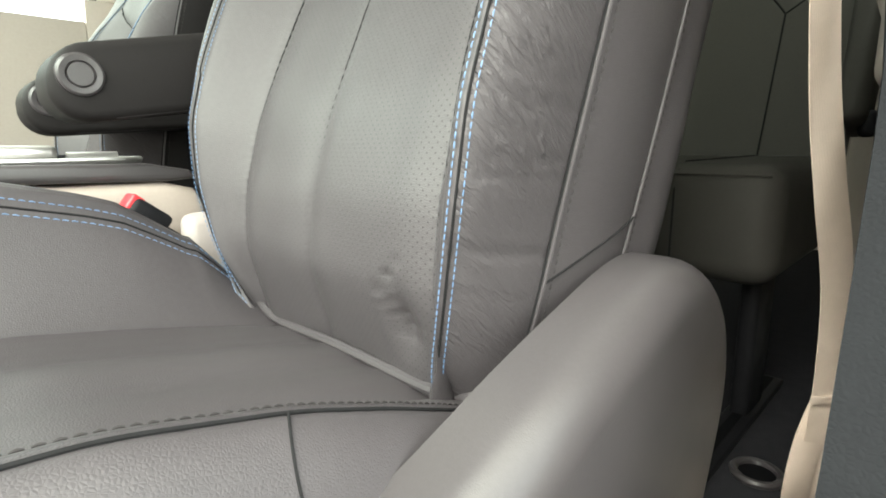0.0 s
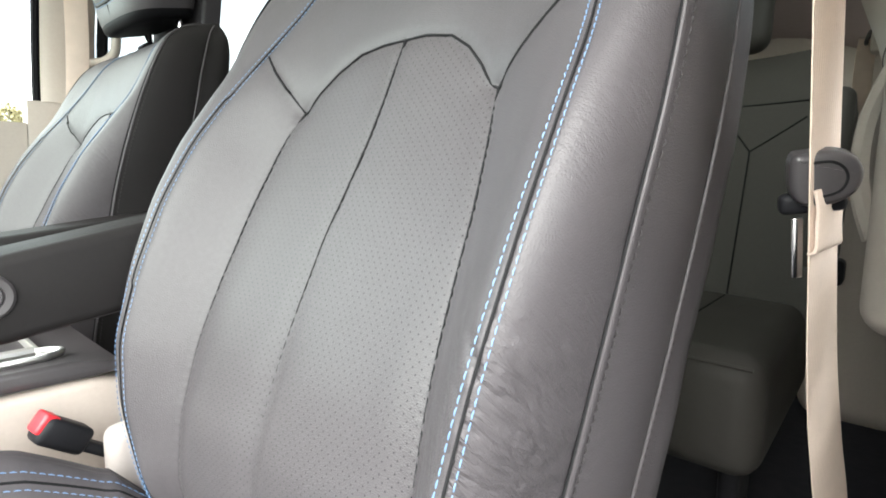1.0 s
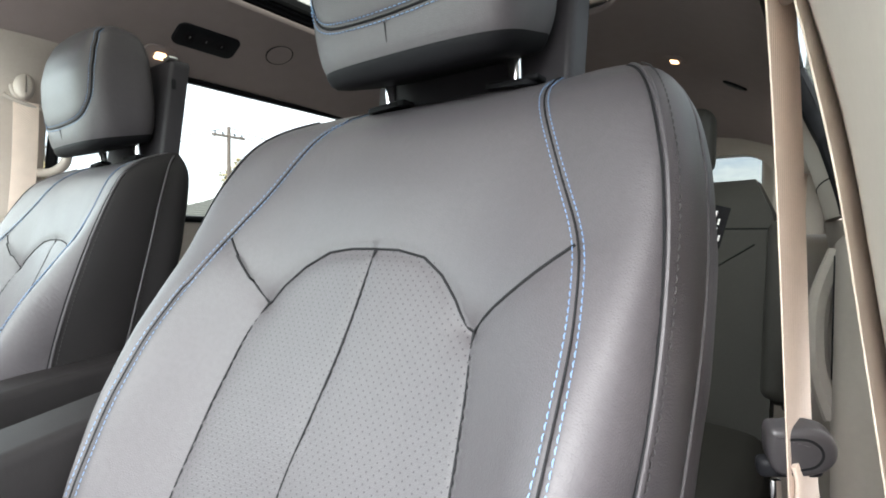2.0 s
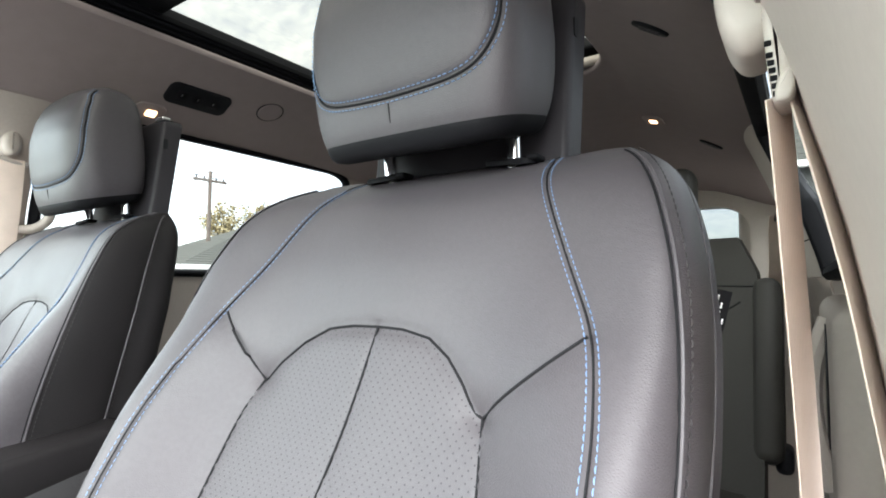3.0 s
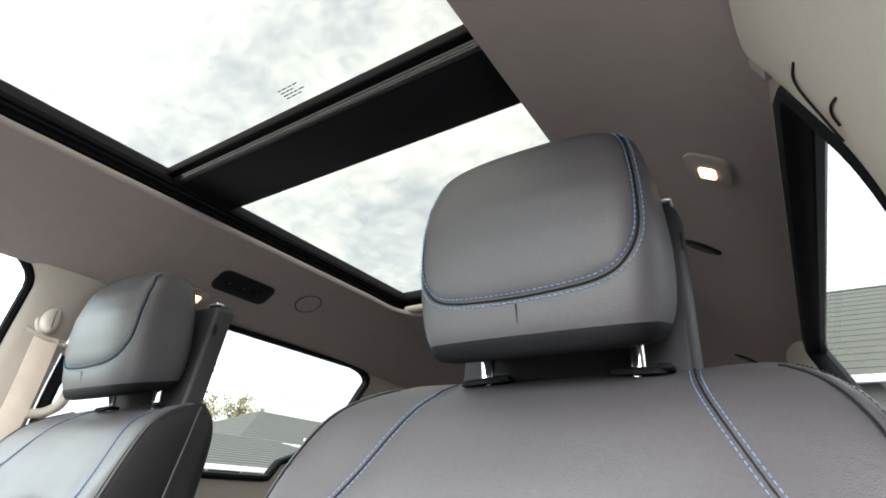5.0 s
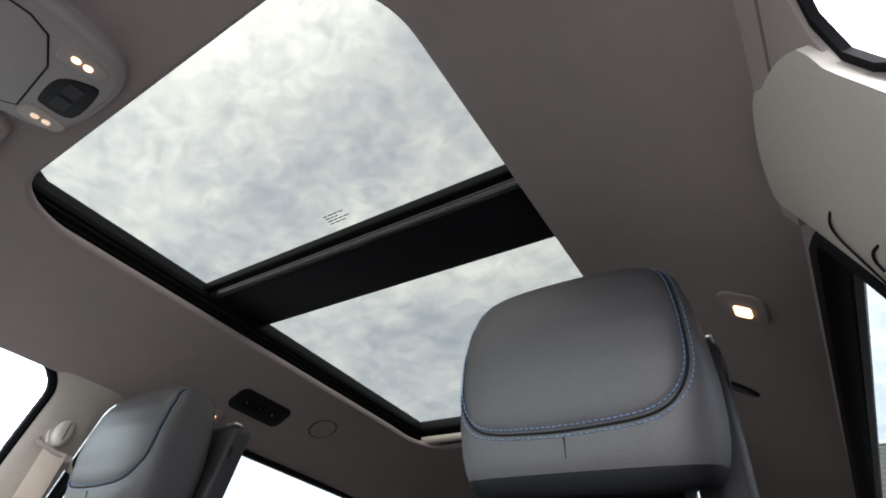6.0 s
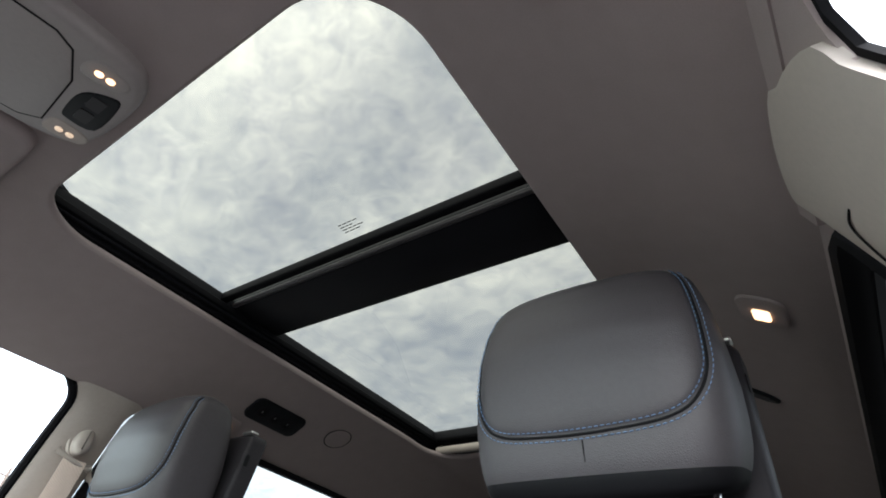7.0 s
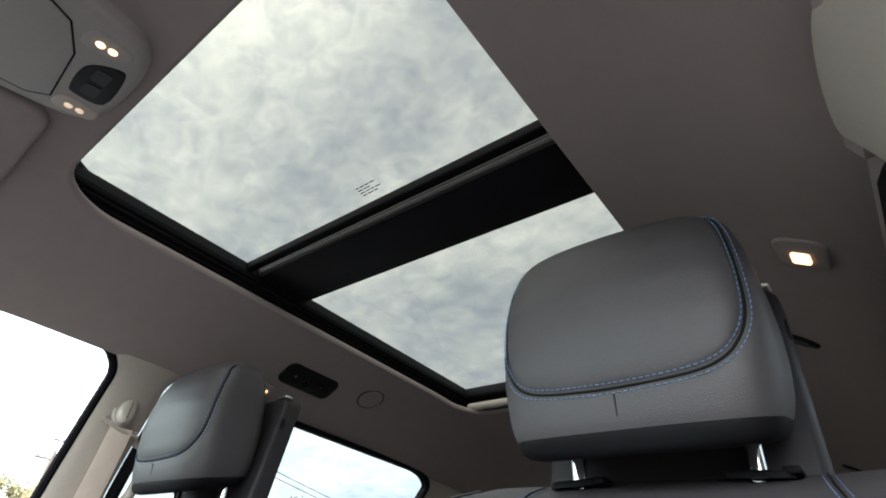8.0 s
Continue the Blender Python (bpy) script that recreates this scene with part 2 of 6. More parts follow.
LAMP = glow("lamp_lens_lit", (1.0, 0.58, 0.26), 0.8)
LAMP_DIM = glow("lamp_lens_glowing", (1.0, 0.68, 0.38), 0.16)
ASPHALT = mat("worn_asphalt", (0.12, 0.118, 0.115), 0.9, vary=0.3, scale=0.6, bump=0.6, bump_scale=60, bump_dist=0.01)
GRASS = mat("winter_grass", (0.09, 0.10, 0.045), 0.95, vary=0.35, scale=0.8)
SHINGLE = mat("grey_roof_shingle", (0.075, 0.076, 0.066), 0.9, vary=0.15, scale=2.0, bump=0.4, bump_scale=25, bump_dist=0.02, obvary=0.3)
SIDING = mat("pale_siding", (0.30, 0.30, 0.28), 0.7, vary=0.06, scale=1.0)
SIDING_G = mat("grey_siding", (0.12, 0.125, 0.12), 0.7, vary=0.06, scale=1.0)
WHITE = mat("white_painted_wood", (0.78, 0.78, 0.76), 0.5, vary=0.05, scale=2.0)
PANE = mat("dark_window_pane", (0.05, 0.06, 0.07), 0.08, vary=0.1, scale=1.0)
WOOD = mat("weathered_pole_wood", (0.16, 0.13, 0.11), 0.9, vary=0.25, scale=3.0)
BARK = mat("tree_bark", (0.13, 0.11, 0.09), 0.95, vary=0.3, scale=5.0)
LEAF = mat("autumn_foliage", (0.30, 0.25, 0.14), 0.9, vary=0.5, scale=1.2, obvary=0.4)


# ---- mesh helpers ----
def link(name, bm, material, smooth=True):
    me = bpy.data.meshes.new(name)
    bmesh.ops.recalc_face_normals(bm, faces=bm.faces[:])
    bm.to_mesh(me)
    bm.free()
    me.materials.append(material)
    if smooth:
        me.polygons.foreach_set("use_smooth", [True] * len(me.polygons))
        me.set_sharp_from_angle(angle=radians(38))
    return new(name, me)


def part(name, bm, material, parent, label="", smooth=True):
    """One mesh object under a thing or a part."""
    ob = link(name, bm, material, smooth)
    ob.parent = parent
    if label:
        ob["label"] = label
    return ob


def thing(name, label, category, group="", kind="", at=(0, 0, 0)):
    ob = new(name)
    ob.empty_display_size = 0.05
    ob.location = at
    return tagged(ob, label, category, group, kind)


def structure(name, bm, material, label="", category="", smooth=True):
    return tagged(link(name, bm, material, smooth), label, category, kind="structure")


def rbox(cx, cy, cz, sx, sy, sz, r=0.01, seg=3, bm=None, turn=None):
    """A box with rounded edges."""
    bm = bm or bmesh.new()
    made = bmesh.ops.create_cube(bm, size=1.0)
    vs = made["verts"]
    for v in vs:
        v.co = Vector((v.co.x * sx, v.co.y * sy, v.co.z * sz))
    if r > 0:
        es = list({e for v in vs for e in v.link_edges})
        out = bmesh.ops.bevel(bm, geom=es, offset=min(r, 0.49 * min(sx, sy, sz)), segments=seg, profile=0.5, affect="EDGES")
        vs = list({v for f in out["faces"] for v in f.verts} | {v for v in vs if v.is_valid})
    m = Matrix.Translation((cx, cy, cz)) @ (turn or Matrix())
    for v in vs:
        v.co = m @ v.co
    return bm


def tube(points, r, sides=6, bm=None, closed=False, flat=1.0):
    """A round bar along points; flat squeezes it along its second axis."""
    bm = bm or bmesh.new()
    pts = [Vector(p) for p in points]
    rings, side = [], None
    for i, p in enumerate(pts):
        d = (pts[min(i + 1, len(pts) - 1)] - pts[max(i - 1, 0)]).normalized()
        if side is None:
            side = d.orthogonal().normalized()
        side = (side - d * side.dot(d)).normalized()
        up = d.cross(side)
        rr = r(i / max(len(pts) - 1, 1)) if callable(r) else r
        rings.append([bm.verts.new(p + rr * (math.cos(a) * side + flat * math.sin(a) * up)) for a in (2 * math.pi * k / sides for k in range(sides))])
    for a, b in zip(rings, rings[1:]):
        for k in range(sides):
            bm.faces.new((a[k], a[(k + 1) % sides], b[(k + 1) % sides], b[k]))
    if not closed:
        bm.faces.new(rings[0][::-1])
        bm.faces.new(rings[-1])
    return bm


def ribbon(points, across, width, thick, bm=None):
    """A flat strap along points, its width along the vectors across."""
    bm = bm or bmesh.new()
    pts = [Vector(p) for p in points]
    rings = []
    for i, p in enumerate(pts):
        d = (pts[min(i + 1, len(pts) - 1)] - pts[max(i - 1, 0)]).normalized()
        a = Vector(across[i]) if isinstance(across, list) else Vector(across)
        a = (a - d * a.dot(d)).normalized()
        nrm = d.cross(a)
        ring = []
        for u, v in ((-1, -0.55), (-0.94, -1), (0.94, -1), (1, -0.55), (1, 0.55), (0.94, 1), (-0.94, 1), (-1, 0.55)):
            ring.append(bm.verts.new(p + a * (u * width / 2) + nrm * (v * thick / 2)))
        rings.append(ring)
    for a, b in zip(rings, rings[1:]):
        for k in range(8):
            bm.faces.new((a[k], a[(k + 1) % 8], b[(k + 1) % 8], b[k]))
    bm.faces.new(rings[0][::-1])
    bm.faces.new(rings[-1])
    return bm


def sheet(fn, us, vs, bm=None, close_u=False):
    """A grid surface: fn(u, v) gives a point."""
    bm = bm or bmesh.new()
    g = [[bm.verts.new(fn(u, v)) for u in us] for v in vs]
    nu = len(us)
    for j in range(len(vs) - 1):
        for i in range(nu if close_u else nu - 1):
            k = (i + 1) % nu
            bm.faces.new((g[j][i], g[j][k], g[j + 1][k], g[j + 1][i]))
    return bm


def solid_patch(fn, us, vs, thick, bm=None):
    """A grid surface with a back and edges: fn(u, v, d) gives the point at depth d (0 or thick)."""
    bm = bm or bmesh.new()
    nu, nv = len(us), len(vs)
    g = [[[bm.verts.new(fn(u, v, d)) for u in us] for v in vs] for d in (0.0, thick)]
    for k, s in ((0, 1), (1, -1)):
        for j in range(nv - 1):
            for i in range(nu - 1):
                q = (g[k][j][i], g[k][j][i + 1], g[k][j + 1][i + 1], g[k][j + 1][i])
                bm.faces.new(q[::s])
    rim = [(0, i) for i in range(nu)] + [(j, nu - 1) for j in range(1, nv)] + [(nv - 1, i) for i in range(nu - 2, -1, -1)] + [(j, 0) for j in range(nv - 2, 0, -1)]
    for (j, i), (jj, ii) in zip(rim, rim[1:] + rim[:1]):
        bm.faces.new((g[0][j][i], g[0][jj][ii], g[1][jj][ii], g[1][j][i]))
    return bm


def extrude_outline(outline, place, depth, bevel=0.0, seg=3, bm=None):
    """A plate: outline of 2D points, place(a, b, d) puts them, d from 0 to depth; the face at depth is bevelled."""
    bm = bm or bmesh.new()
    n = len(outline)
    layers = [(0.0, 0.0)]
    if bevel:
        for k in range(seg + 1):
            a = math.pi / 2 * k / seg
            layers.append((depth - bevel + bevel * math.sin(a), bevel * (1 - math.cos(a))))
    else:
        layers.append((depth, 0.0))
    pts = [Vector(p) for p in outline]
    area = sum(pts[i - 1].x * pts[i].y - pts[i].x * pts[i - 1].y for i in range(n))
    sgn = 1 if area > 0 else -1
    inward = []
    for i in range(n):
        d = (pts[(i + 1) % n] - pts[i - 1]).normalized()
        inward.append(Vector((-d.y, d.x)) * sgn)
    rings = [[bm.verts.new(place(*(pts[i] + inward[i] * ins), d)) for i in range(n)] for d, ins in layers]
    for a, b in zip(rings, rings[1:]):
        for i in range(n):
            bm.faces.new((a[i], a[(i + 1) % n], b[(i + 1) % n], b[i]))
    bm.faces.new(rings[0][::-1])
    bm.faces.new(rings[-1])
    return bm


def dome(outline, place, depth, bevel, shrink, seg=6, bm=None):
    """A plate whose face at depth draws in towards the outline's middle by a part shrink, over a rounded edge."""
    bm = bm or bmesh.new()
    n = len(outline)
    cx, cz = sum(p[0] for p in outline) / n, sum(p[1] for p in outline) / n
    rings = []
    for d, k in [(0.0, 0.0)] + [(depth - bevel + bevel * math.sin(math.pi / 2 * q / seg), shrink * (1 - math.cos(math.pi / 2 * q / seg))) for q in range(seg + 1)]:
        rings.append([bm.verts.new(place(cx + (a - cx) * (1 - k), cz + (b - cz) * (1 - k), d)) for a, b in outline])
    for r0, r1 in zip(rings, rings[1:]):
        for i in range(n):
            bm.faces.new((r0[i], r0[(i + 1) % n], r1[(i + 1) % n], r1[i]))
    bm.faces.new(rings[0][::-1])
    bm.faces.new(rings[-1])
    return bm


def lin(a, b, n):
    return [a + (b - a) * i / (n - 1) for i in range(n)]


def table(xs, ys):
    """A smooth function through a short table."""
    xs, ys = np.array(xs, float), np.array(ys, float)
    fine = np.linspace(xs[0], xs[-1], 400)
    v = np.interp(fine, xs, ys)
    w = max(3, int(400 * 0.045))
    k = np.hanning(2 * w + 1)
    k /= k.sum()
    pad = np.r_[2 * v[0] - v[w:0:-1], v, 2 * v[-1] - v[-2:-w - 2:-1]]
    sm = np.convolve(pad, k, "valid")
    return lambda x: float(np.interp(x, fine, sm))


def rounded(w, h, r, n=6):
    """The outline of a rectangle with round corners, about its middle."""
    pts = []
    for cx, cy, a0 in ((w / 2 - r, h / 2 - r, 0), (-w / 2 + r, h / 2 - r, 90), (-w / 2 + r, -h / 2 + r, 180), (w / 2 - r, -h / 2 + r, 270)):
        for k in range(n + 1):
            a = radians(a0 + 90 * k / n)
            pts.append((cx + r * math.cos(a), cy + r * math.sin(a)))
    return pts


def stitch_row(path, normals, pitch, length, r, lift=0.0008, bm=None, duty=None):
    """Short threads laid along a path, one every pitch."""
    bm = bm or bmesh.new()
    p = [Vector(q) for q in path]
    s = [0.0]
    for a, b in zip(p, p[1:]):
        s.append(s[-1] + (b - a).length)
    arr, nar = np.array([list(q) for q in p]), np.array([list(q) for q in normals])

    def at(d):
        return Vector([np.interp(d, s, arr[:, k]) for k in range(3)]), Vector([np.interp(d, s, nar[:, k]) for k in range(3)]).normalized()
    d = pitch * 0.5
    while d + length < s[-1]:
        (a, na), (m, nm), (b, nb) = at(d), at(d + length / 2), at(d + length)
        w = (b - a).normalized().cross(nm)
        ring = []
        for q, nn, rr, up in ((a, na, r * 0.6, 0.1), (m, nm, r, 1.0), (b, nb, r * 0.6, 0.1)):
            c = q + nn * (lift * up)
            ring.append([bm.verts.new(c + w * rr), bm.verts.new(c + nn * rr), bm.verts.new(c - w * rr), bm.verts.new(c - nn * rr)])
        for u, v in zip(ring, ring[1:]):
            for k in range(4):
                bm.faces.new((u[k], u[(k + 1) % 4], v[(k + 1) % 4], v[k]))
        bm.faces.new(ring[0])
        bm.faces.new(ring[-1][::-1])
        d += pitch
    return bm


# ---- the front seats ----
XC = -0.437           # the car's middle; the driver's seat stands at x = 0
SEAT_GAP = 2 * XC     # to the passenger seat


def lean(z):
    return -0.25 + 0.2755 * (z - 0.30)


Z_ = (0.22, 0.30, 0.36, 0.43, 0.50, 0.57, 0.64, 0.70, 0.75, 0.80, 0.85, 0.90, 0.925, 0.945, 0.957)
BACK = {
    "oc": table(Z_, (0.03, -0.012, -0.046, -0.056, -0.050, -0.036, -0.022, -0.012, -0.005, 0.0, 0.0, 0.008, 0.022, 0.05, 0.085)),
    "xi": table(Z_, (0.148, 0.152, 0.154, 0.154, 0.153, 0.151, 0.148, 0.142, 0.125, 0.115, 0.105, 0.10, 0.10, 0.10, 0.10)),
    "oi": table(Z_, (0.02, -0.024, -0.054, -0.067, -0.064, -0.050, -0.034, -0.018, -0.008, -0.003, 0.0, 0.008, 0.022, 0.05, 0.085)),
    "xs": table(Z_, (0.145, 0.165, 0.188, 0.207, 0.217, 0.223, 0.228, 0.229, 0.225, 0.212, 0.181, 0.154, 0.141, 0.133, 0.129)),
    "os": table(Z_, (0.02, -0.035, -0.066, -0.094, -0.112, -0.112, -0.103, -0.086, -0.062, -0.034, -0.012, 0.004, 0.019, 0.047, 0.083)),
    "xp": table(Z_, (0.185, 0.205, 0.217, 0.227, 0.238, 0.248, 0.257, 0.264, 0.266, 0.264, 0.257, 0.242, 0.228, 0.210, 0.190)),
    "op": table(Z_, (0.06, 0.015, 0.005, -0.005, -0.015, -0.024, -0.032, -0.035, -0.034, -0.03, -0.022, -0.008, 0.010, 0.04, 0.078)),
    "xq": table(Z_, (0.20, 0.218, 0.229, 0.239, 0.248, 0.256, 0.263, 0.268, 0.27, 0.269, 0.265, 0.253, 0.240, 0.220, 0.197)),
    "oq": table(Z_, (0.12, 0.105, 0.098, 0.09, 0.082, 0.074, 0.068, 0.063, 0.06, 0.058, 0.056, 0.06, 0.065, 0.075, 0.09)),
    "xb": table(Z_, (0.19, 0.205, 0.213, 0.22, 0.226, 0.231, 0.236, 0.24, 0.24, 0.238, 0.233, 0.222, 0.210, 0.195, 0.178)),
    "ob": table(Z_, (0.19, 0.18, 0.17, 0.16, 0.15, 0.142, 0.136, 0.132, 0.128, 0.124, 0.12, 0.116, 0.113, 0.108, 0.098)),
}


def spline(p0, p1, p2, p3, t):
    return 0.5 * ((2 * p1) + (-p0 + p2) * t + (2 * p0 - 5 * p1 + 4 * p2 - p3) * t * t + (-p0 + 3 * p1 - 3 * p2 + p3) * t ** 3)


BACK_CACHE = {}


def back_nodes(z):
    k = round(z, 5)
    if k not in BACK_CACHE:
        g = {n: f(z) for n, f in BACK.items()}
        nodes = [(0.0, g["oc"]), (g["xi"], g["oi"]), (g["xs"], g["os"]), (g["xp"], g["op"]), (g["xq"], g["oq"]), (g["xb"], g["ob"]), (0.0, g["ob"] + 0.012)]
        BACK_CACHE[k] = [np.array((-nodes[1][0], nodes[1][1]))] + [np.array(q) for q in nodes] + [np.array((-g["xb"], g["ob"]))]
    return BACK_CACHE[k]


def back_at(u, z):
    """A point of the backrest: u counts the seams from the middle (1 insert, 2 stitched ridge, 3 welt, 4 rear welt, 5 rear corner, 6 rear middle)."""
    nd, a = back_nodes(z), min(abs(u), 5.9999)
    i = int(a)
    q = spline(nd[i], nd[i + 1], nd[i + 2], nd[i + 3], a - i)
    side = 0.010 * math.sin(math.pi * u / 2) ** 2 * (math.exp(-((z - 0.71) / 0.09) ** 2) + 0.55 * math.exp(-((z - 0.565) / 0.06) ** 2)) if 0 < u < 2 else 0.0
    return Vector(((math.copysign(q[0], u) if u else 0.0) - side, lean(z) + q[1], z))


def back_at_x(x, z):
    lo, hi = 0.0, 2.0
    for _ in range(24):
        mid = (lo + hi) / 2
        if abs(back_at(math.copysign(mid, x), z).x) < abs(x):
            lo = mid
        else:
            hi = mid
    return math.copysign(lo, x)


def between(lo, hi, x, z, s):
    """The u between two seams at which the backrest is x from its middle, on side s."""
    for _ in range(24):
        mid = (lo + hi) / 2
        if back_at(s * mid, z).x * s < x:
            lo = mid
        else:
            hi = mid
    return lo


def back_normal(u, z):
    e = 0.004
    a = back_at(u + e, z) - back_at(u - e, z)
    b = back_at(u, min(z + e, 0.957)) - back_at(u, z - e)
    n = a.cross(b)
    n.normalize()
    return n


ARCH = [(-0.128, 0.735), (-0.112, 0.752), (-0.088, 0.772), (-0.06, 0.787), (-0.03, 0.7915), (0.0, 0.7925), (0.03, 0.7915), (0.06, 0.786), (0.083, 0.772), (0.102, 0.754), (0.116, 0.735)]


def along_u(u, z0, z1, n):
    return [(u, z) for z in lin(z0, z1, n)]


def along_xz(pts, n=8):
    out = []
    for (x0, z0), (x1, z1) in zip(pts, pts[1:]):
        for k in range(n):
            x, z = x0 + (x1 - x0) * k / n, z0 + (z1 - z0) * k / n
            out.append((back_at_x(x, z), z))
    out.append((back_at_x(*pts[-1]), pts[-1][1]))
    return out


def middle_u(z):
    """The seam between the two halves of the insert, which leans towards the console on its way down."""
    k = min(max((0.79 - z) / 0.24, 0.0), 1.0)
    return -0.04 * (0.79 - z) - 0.15 * k * k * (3 - 2 * k)


def build_backrest(seat):
    arch = along_xz(ARCH)
    arch[0], arch[-1] = (-1.0, 0.735), (1.0, 0.735)
    seams = {"arch": arch, "middle": [(middle_u(z), z) for z in lin(0.792, 0.26, 90)]}
    for s in (-1, 1):
        seams["edge%d" % s] = along_u(s * 1.0, 0.735, 0.25, 80)
        xa = abs(back_at(s * 1.0, 0.735).x)
        ridge = 2.0 if s > 0 else -1.8      # the stitched ridge lies further in on the console side
        xe = abs(back_at(ridge, 0.80).x) - 0.003
        seams["yoke%d" % s] = [(s * between(1.0, 2.0, xa + (xe - xa) * t, 0.735 + 0.065 * t, s), 0.735 + 0.065 * t) for t in lin(0, 1, 30)]
        seams["ridge%d" % s] = along_u(ridge, 0.252, 0.953, 120)
        seams["welt%d" % s] = along_u(s * 3.0, 0.252, 0.95, 120)
        seams["rear%d" % s] = along_u(s * 4.0, 0.30, 0.95, 90)
    path3 = {k: [back_at(u, z) for u, z in p] for k, p in seams.items()}
    cloud = {k: np.array([list(q) for q in p]) for k, p in path3.items()}

    # the lateral samples crowd at the seams
    us = []
    for k in range(-6, 6):
        t = lin(0, 1, 20 if -3 <= k < 3 else 12)[:-1]
        us += [k + (x - 0.11 * math.sin(2 * math.pi * x)) for x in t]
    us.append(5.9999)
    us[0] = -5.9999
    zs = lin(0.235, 0.93, 190) + lin(0.93, 0.957, 16)[1:]
    base = np.array([[list(back_at(u, z)) for u in us] for z in zs])
    du = np.gradient(base, axis=1)
    dv = np.gradient(base, axis=0)
    nrm = np.cross(du, dv)
    nrm /= np.linalg.norm(nrm, axis=2, keepdims=True) + 1e-12
    flat = base.reshape(-1, 3)
    depth = np.zeros(len(flat))
    for k, c in cloud.items():
        best = np.full(len(flat), 9.0)
        for j in range(0, len(c), 40):
            best = np.minimum(best, np.sqrt(((flat[:, None, :] - c[None, j:j + 40]) ** 2).sum(2)).min(1))
        soft, sharp = {"arch": (0.0016, 0.0024), "midd": (0.0014, 0.002), "edge": (0.0034, 0.0026), "yoke": (0.0012, 0.0012), "ridg": (0.0010, 0.0010), "welt": (0.001, 0.0010), "rear": (0.001, 0.001)}[k[:4]]
        wide = {"arch": 0.0065, "yoke": 0.0075, "ridg": 0.0022}.get(k[:4], 0.0035)
        low = 1 + (1.4 * np.clip((0.62 - flat[:, 2]) / 0.16, 0, 1) if k[:4] in ("midd", "edge") else 0)
        depth += soft * low * np.exp(-(best / 0.018) ** 2) + sharp * np.exp(-(best / wide) ** 2)
    # creases of worn leather low on the bolster beside the door, and a pucker at the foot of the insert
    x, y, z = flat[:, 0], flat[:, 1], flat[:, 2]
    rng = np.random.RandomState(4)
    for k in range(26):
        cx, cz = 0.178 + 0.06 * rng.rand(), 0.36 + 0.24 * rng.rand()
        a = radians(-38 + 26 * rng.randn() * 0.6)
        L, W = 0.012 + 0.03 * rng.rand(), 0.0016 + 0.0012 * rng.rand()
        pu, pv = (x - cx) * math.cos(a) + (z - cz) * math.sin(a), -(x - cx) * math.sin(a) + (z - cz) * math.cos(a)
        front = (y < lean(0) + 0.2755 * z + 0.012) & (x > 0.12)
        depth += np.where(front, 0.0010 * np.exp(-(pu / L) ** 2 - (pv / W) ** 2), 0)
    for k in range(7):
        a = radians(k * 27 - 20)
        cx, cz = 0.108 + 0.012 * math.cos(a * 2), 0.345 + 0.010 * (k - 3)
        pu, pv = (x - cx) * math.cos(a * 0.35) + (z - cz) * math.sin(a * 0.35), -(x - cx) * math.sin(a * 0.35) + (z - cz) * math.cos(a * 0.35)
        depth += np.where(y < lean(0) + 0.2755 * z + 0.03, 0.0021 * np.exp(-(pu / 0.014) ** 2 - (pv / 0.0028) ** 2), 0)
    depth += 0.011 * np.exp(-((x - 0.118) / 0.016) ** 2 - ((z - 0.325) / 0.03) ** 2) * (y < lean(0) + 0.2755 * z + 0.05)
    # short puckers that run in from the welts
    for k in ("welt1", "welt-1"):
        c = cloud[k]
        best = np.full(len(flat), 9.0)
        for j in range(0, len(c), 40):
            best = np.minimum(best, np.sqrt(((flat[:, None, :] - c[None, j:j + 40]) ** 2).sum(2)).min(1))
        pk = np.array([noise.noise(Vector((p[2] * 105.0 + 12.0 * abs(p[0]), 3.7, 0.0))) for p in flat])
        inner = np.abs(flat[:, 0]) < np.interp(flat[:, 2], [q[2] for q in c], [abs(q[0]) for q in c])
        depth += np.where(inner, 0.0011 * np.maximum(pk, 0) * np.exp(-(best / 0.016) ** 2), 0)
    # broad, slight waves of the padding
    wave = np.array([noise.noise(Vector(p) * 16.0) for p in flat[::1]])
    depth += 0.0011 * wave
    ver = (flat - nrm.reshape(-1, 3) * depth[:, None]).reshape(base.shape)
    if nrm[60, len(us) // 2][1] > 0:
        ver = (flat + nrm.reshape(-1, 3) * depth[:, None]).reshape(base.shape)

    gu, gv = np.gradient(ver, axis=1), np.gradient(ver, axis=0)
    vnorm = np.cross(gu, gv)
    vnorm /= np.linalg.norm(vnorm, axis=2, keepdims=True) + 1e-12
    if vnorm[60, len(us) // 2][1] > 0:
        vnorm = -vnorm

    def arch_z(xx):
        return float(np.interp(xx, [p[0] for p in ARCH], [p[1] for p in ARCH]))
    cells = {}
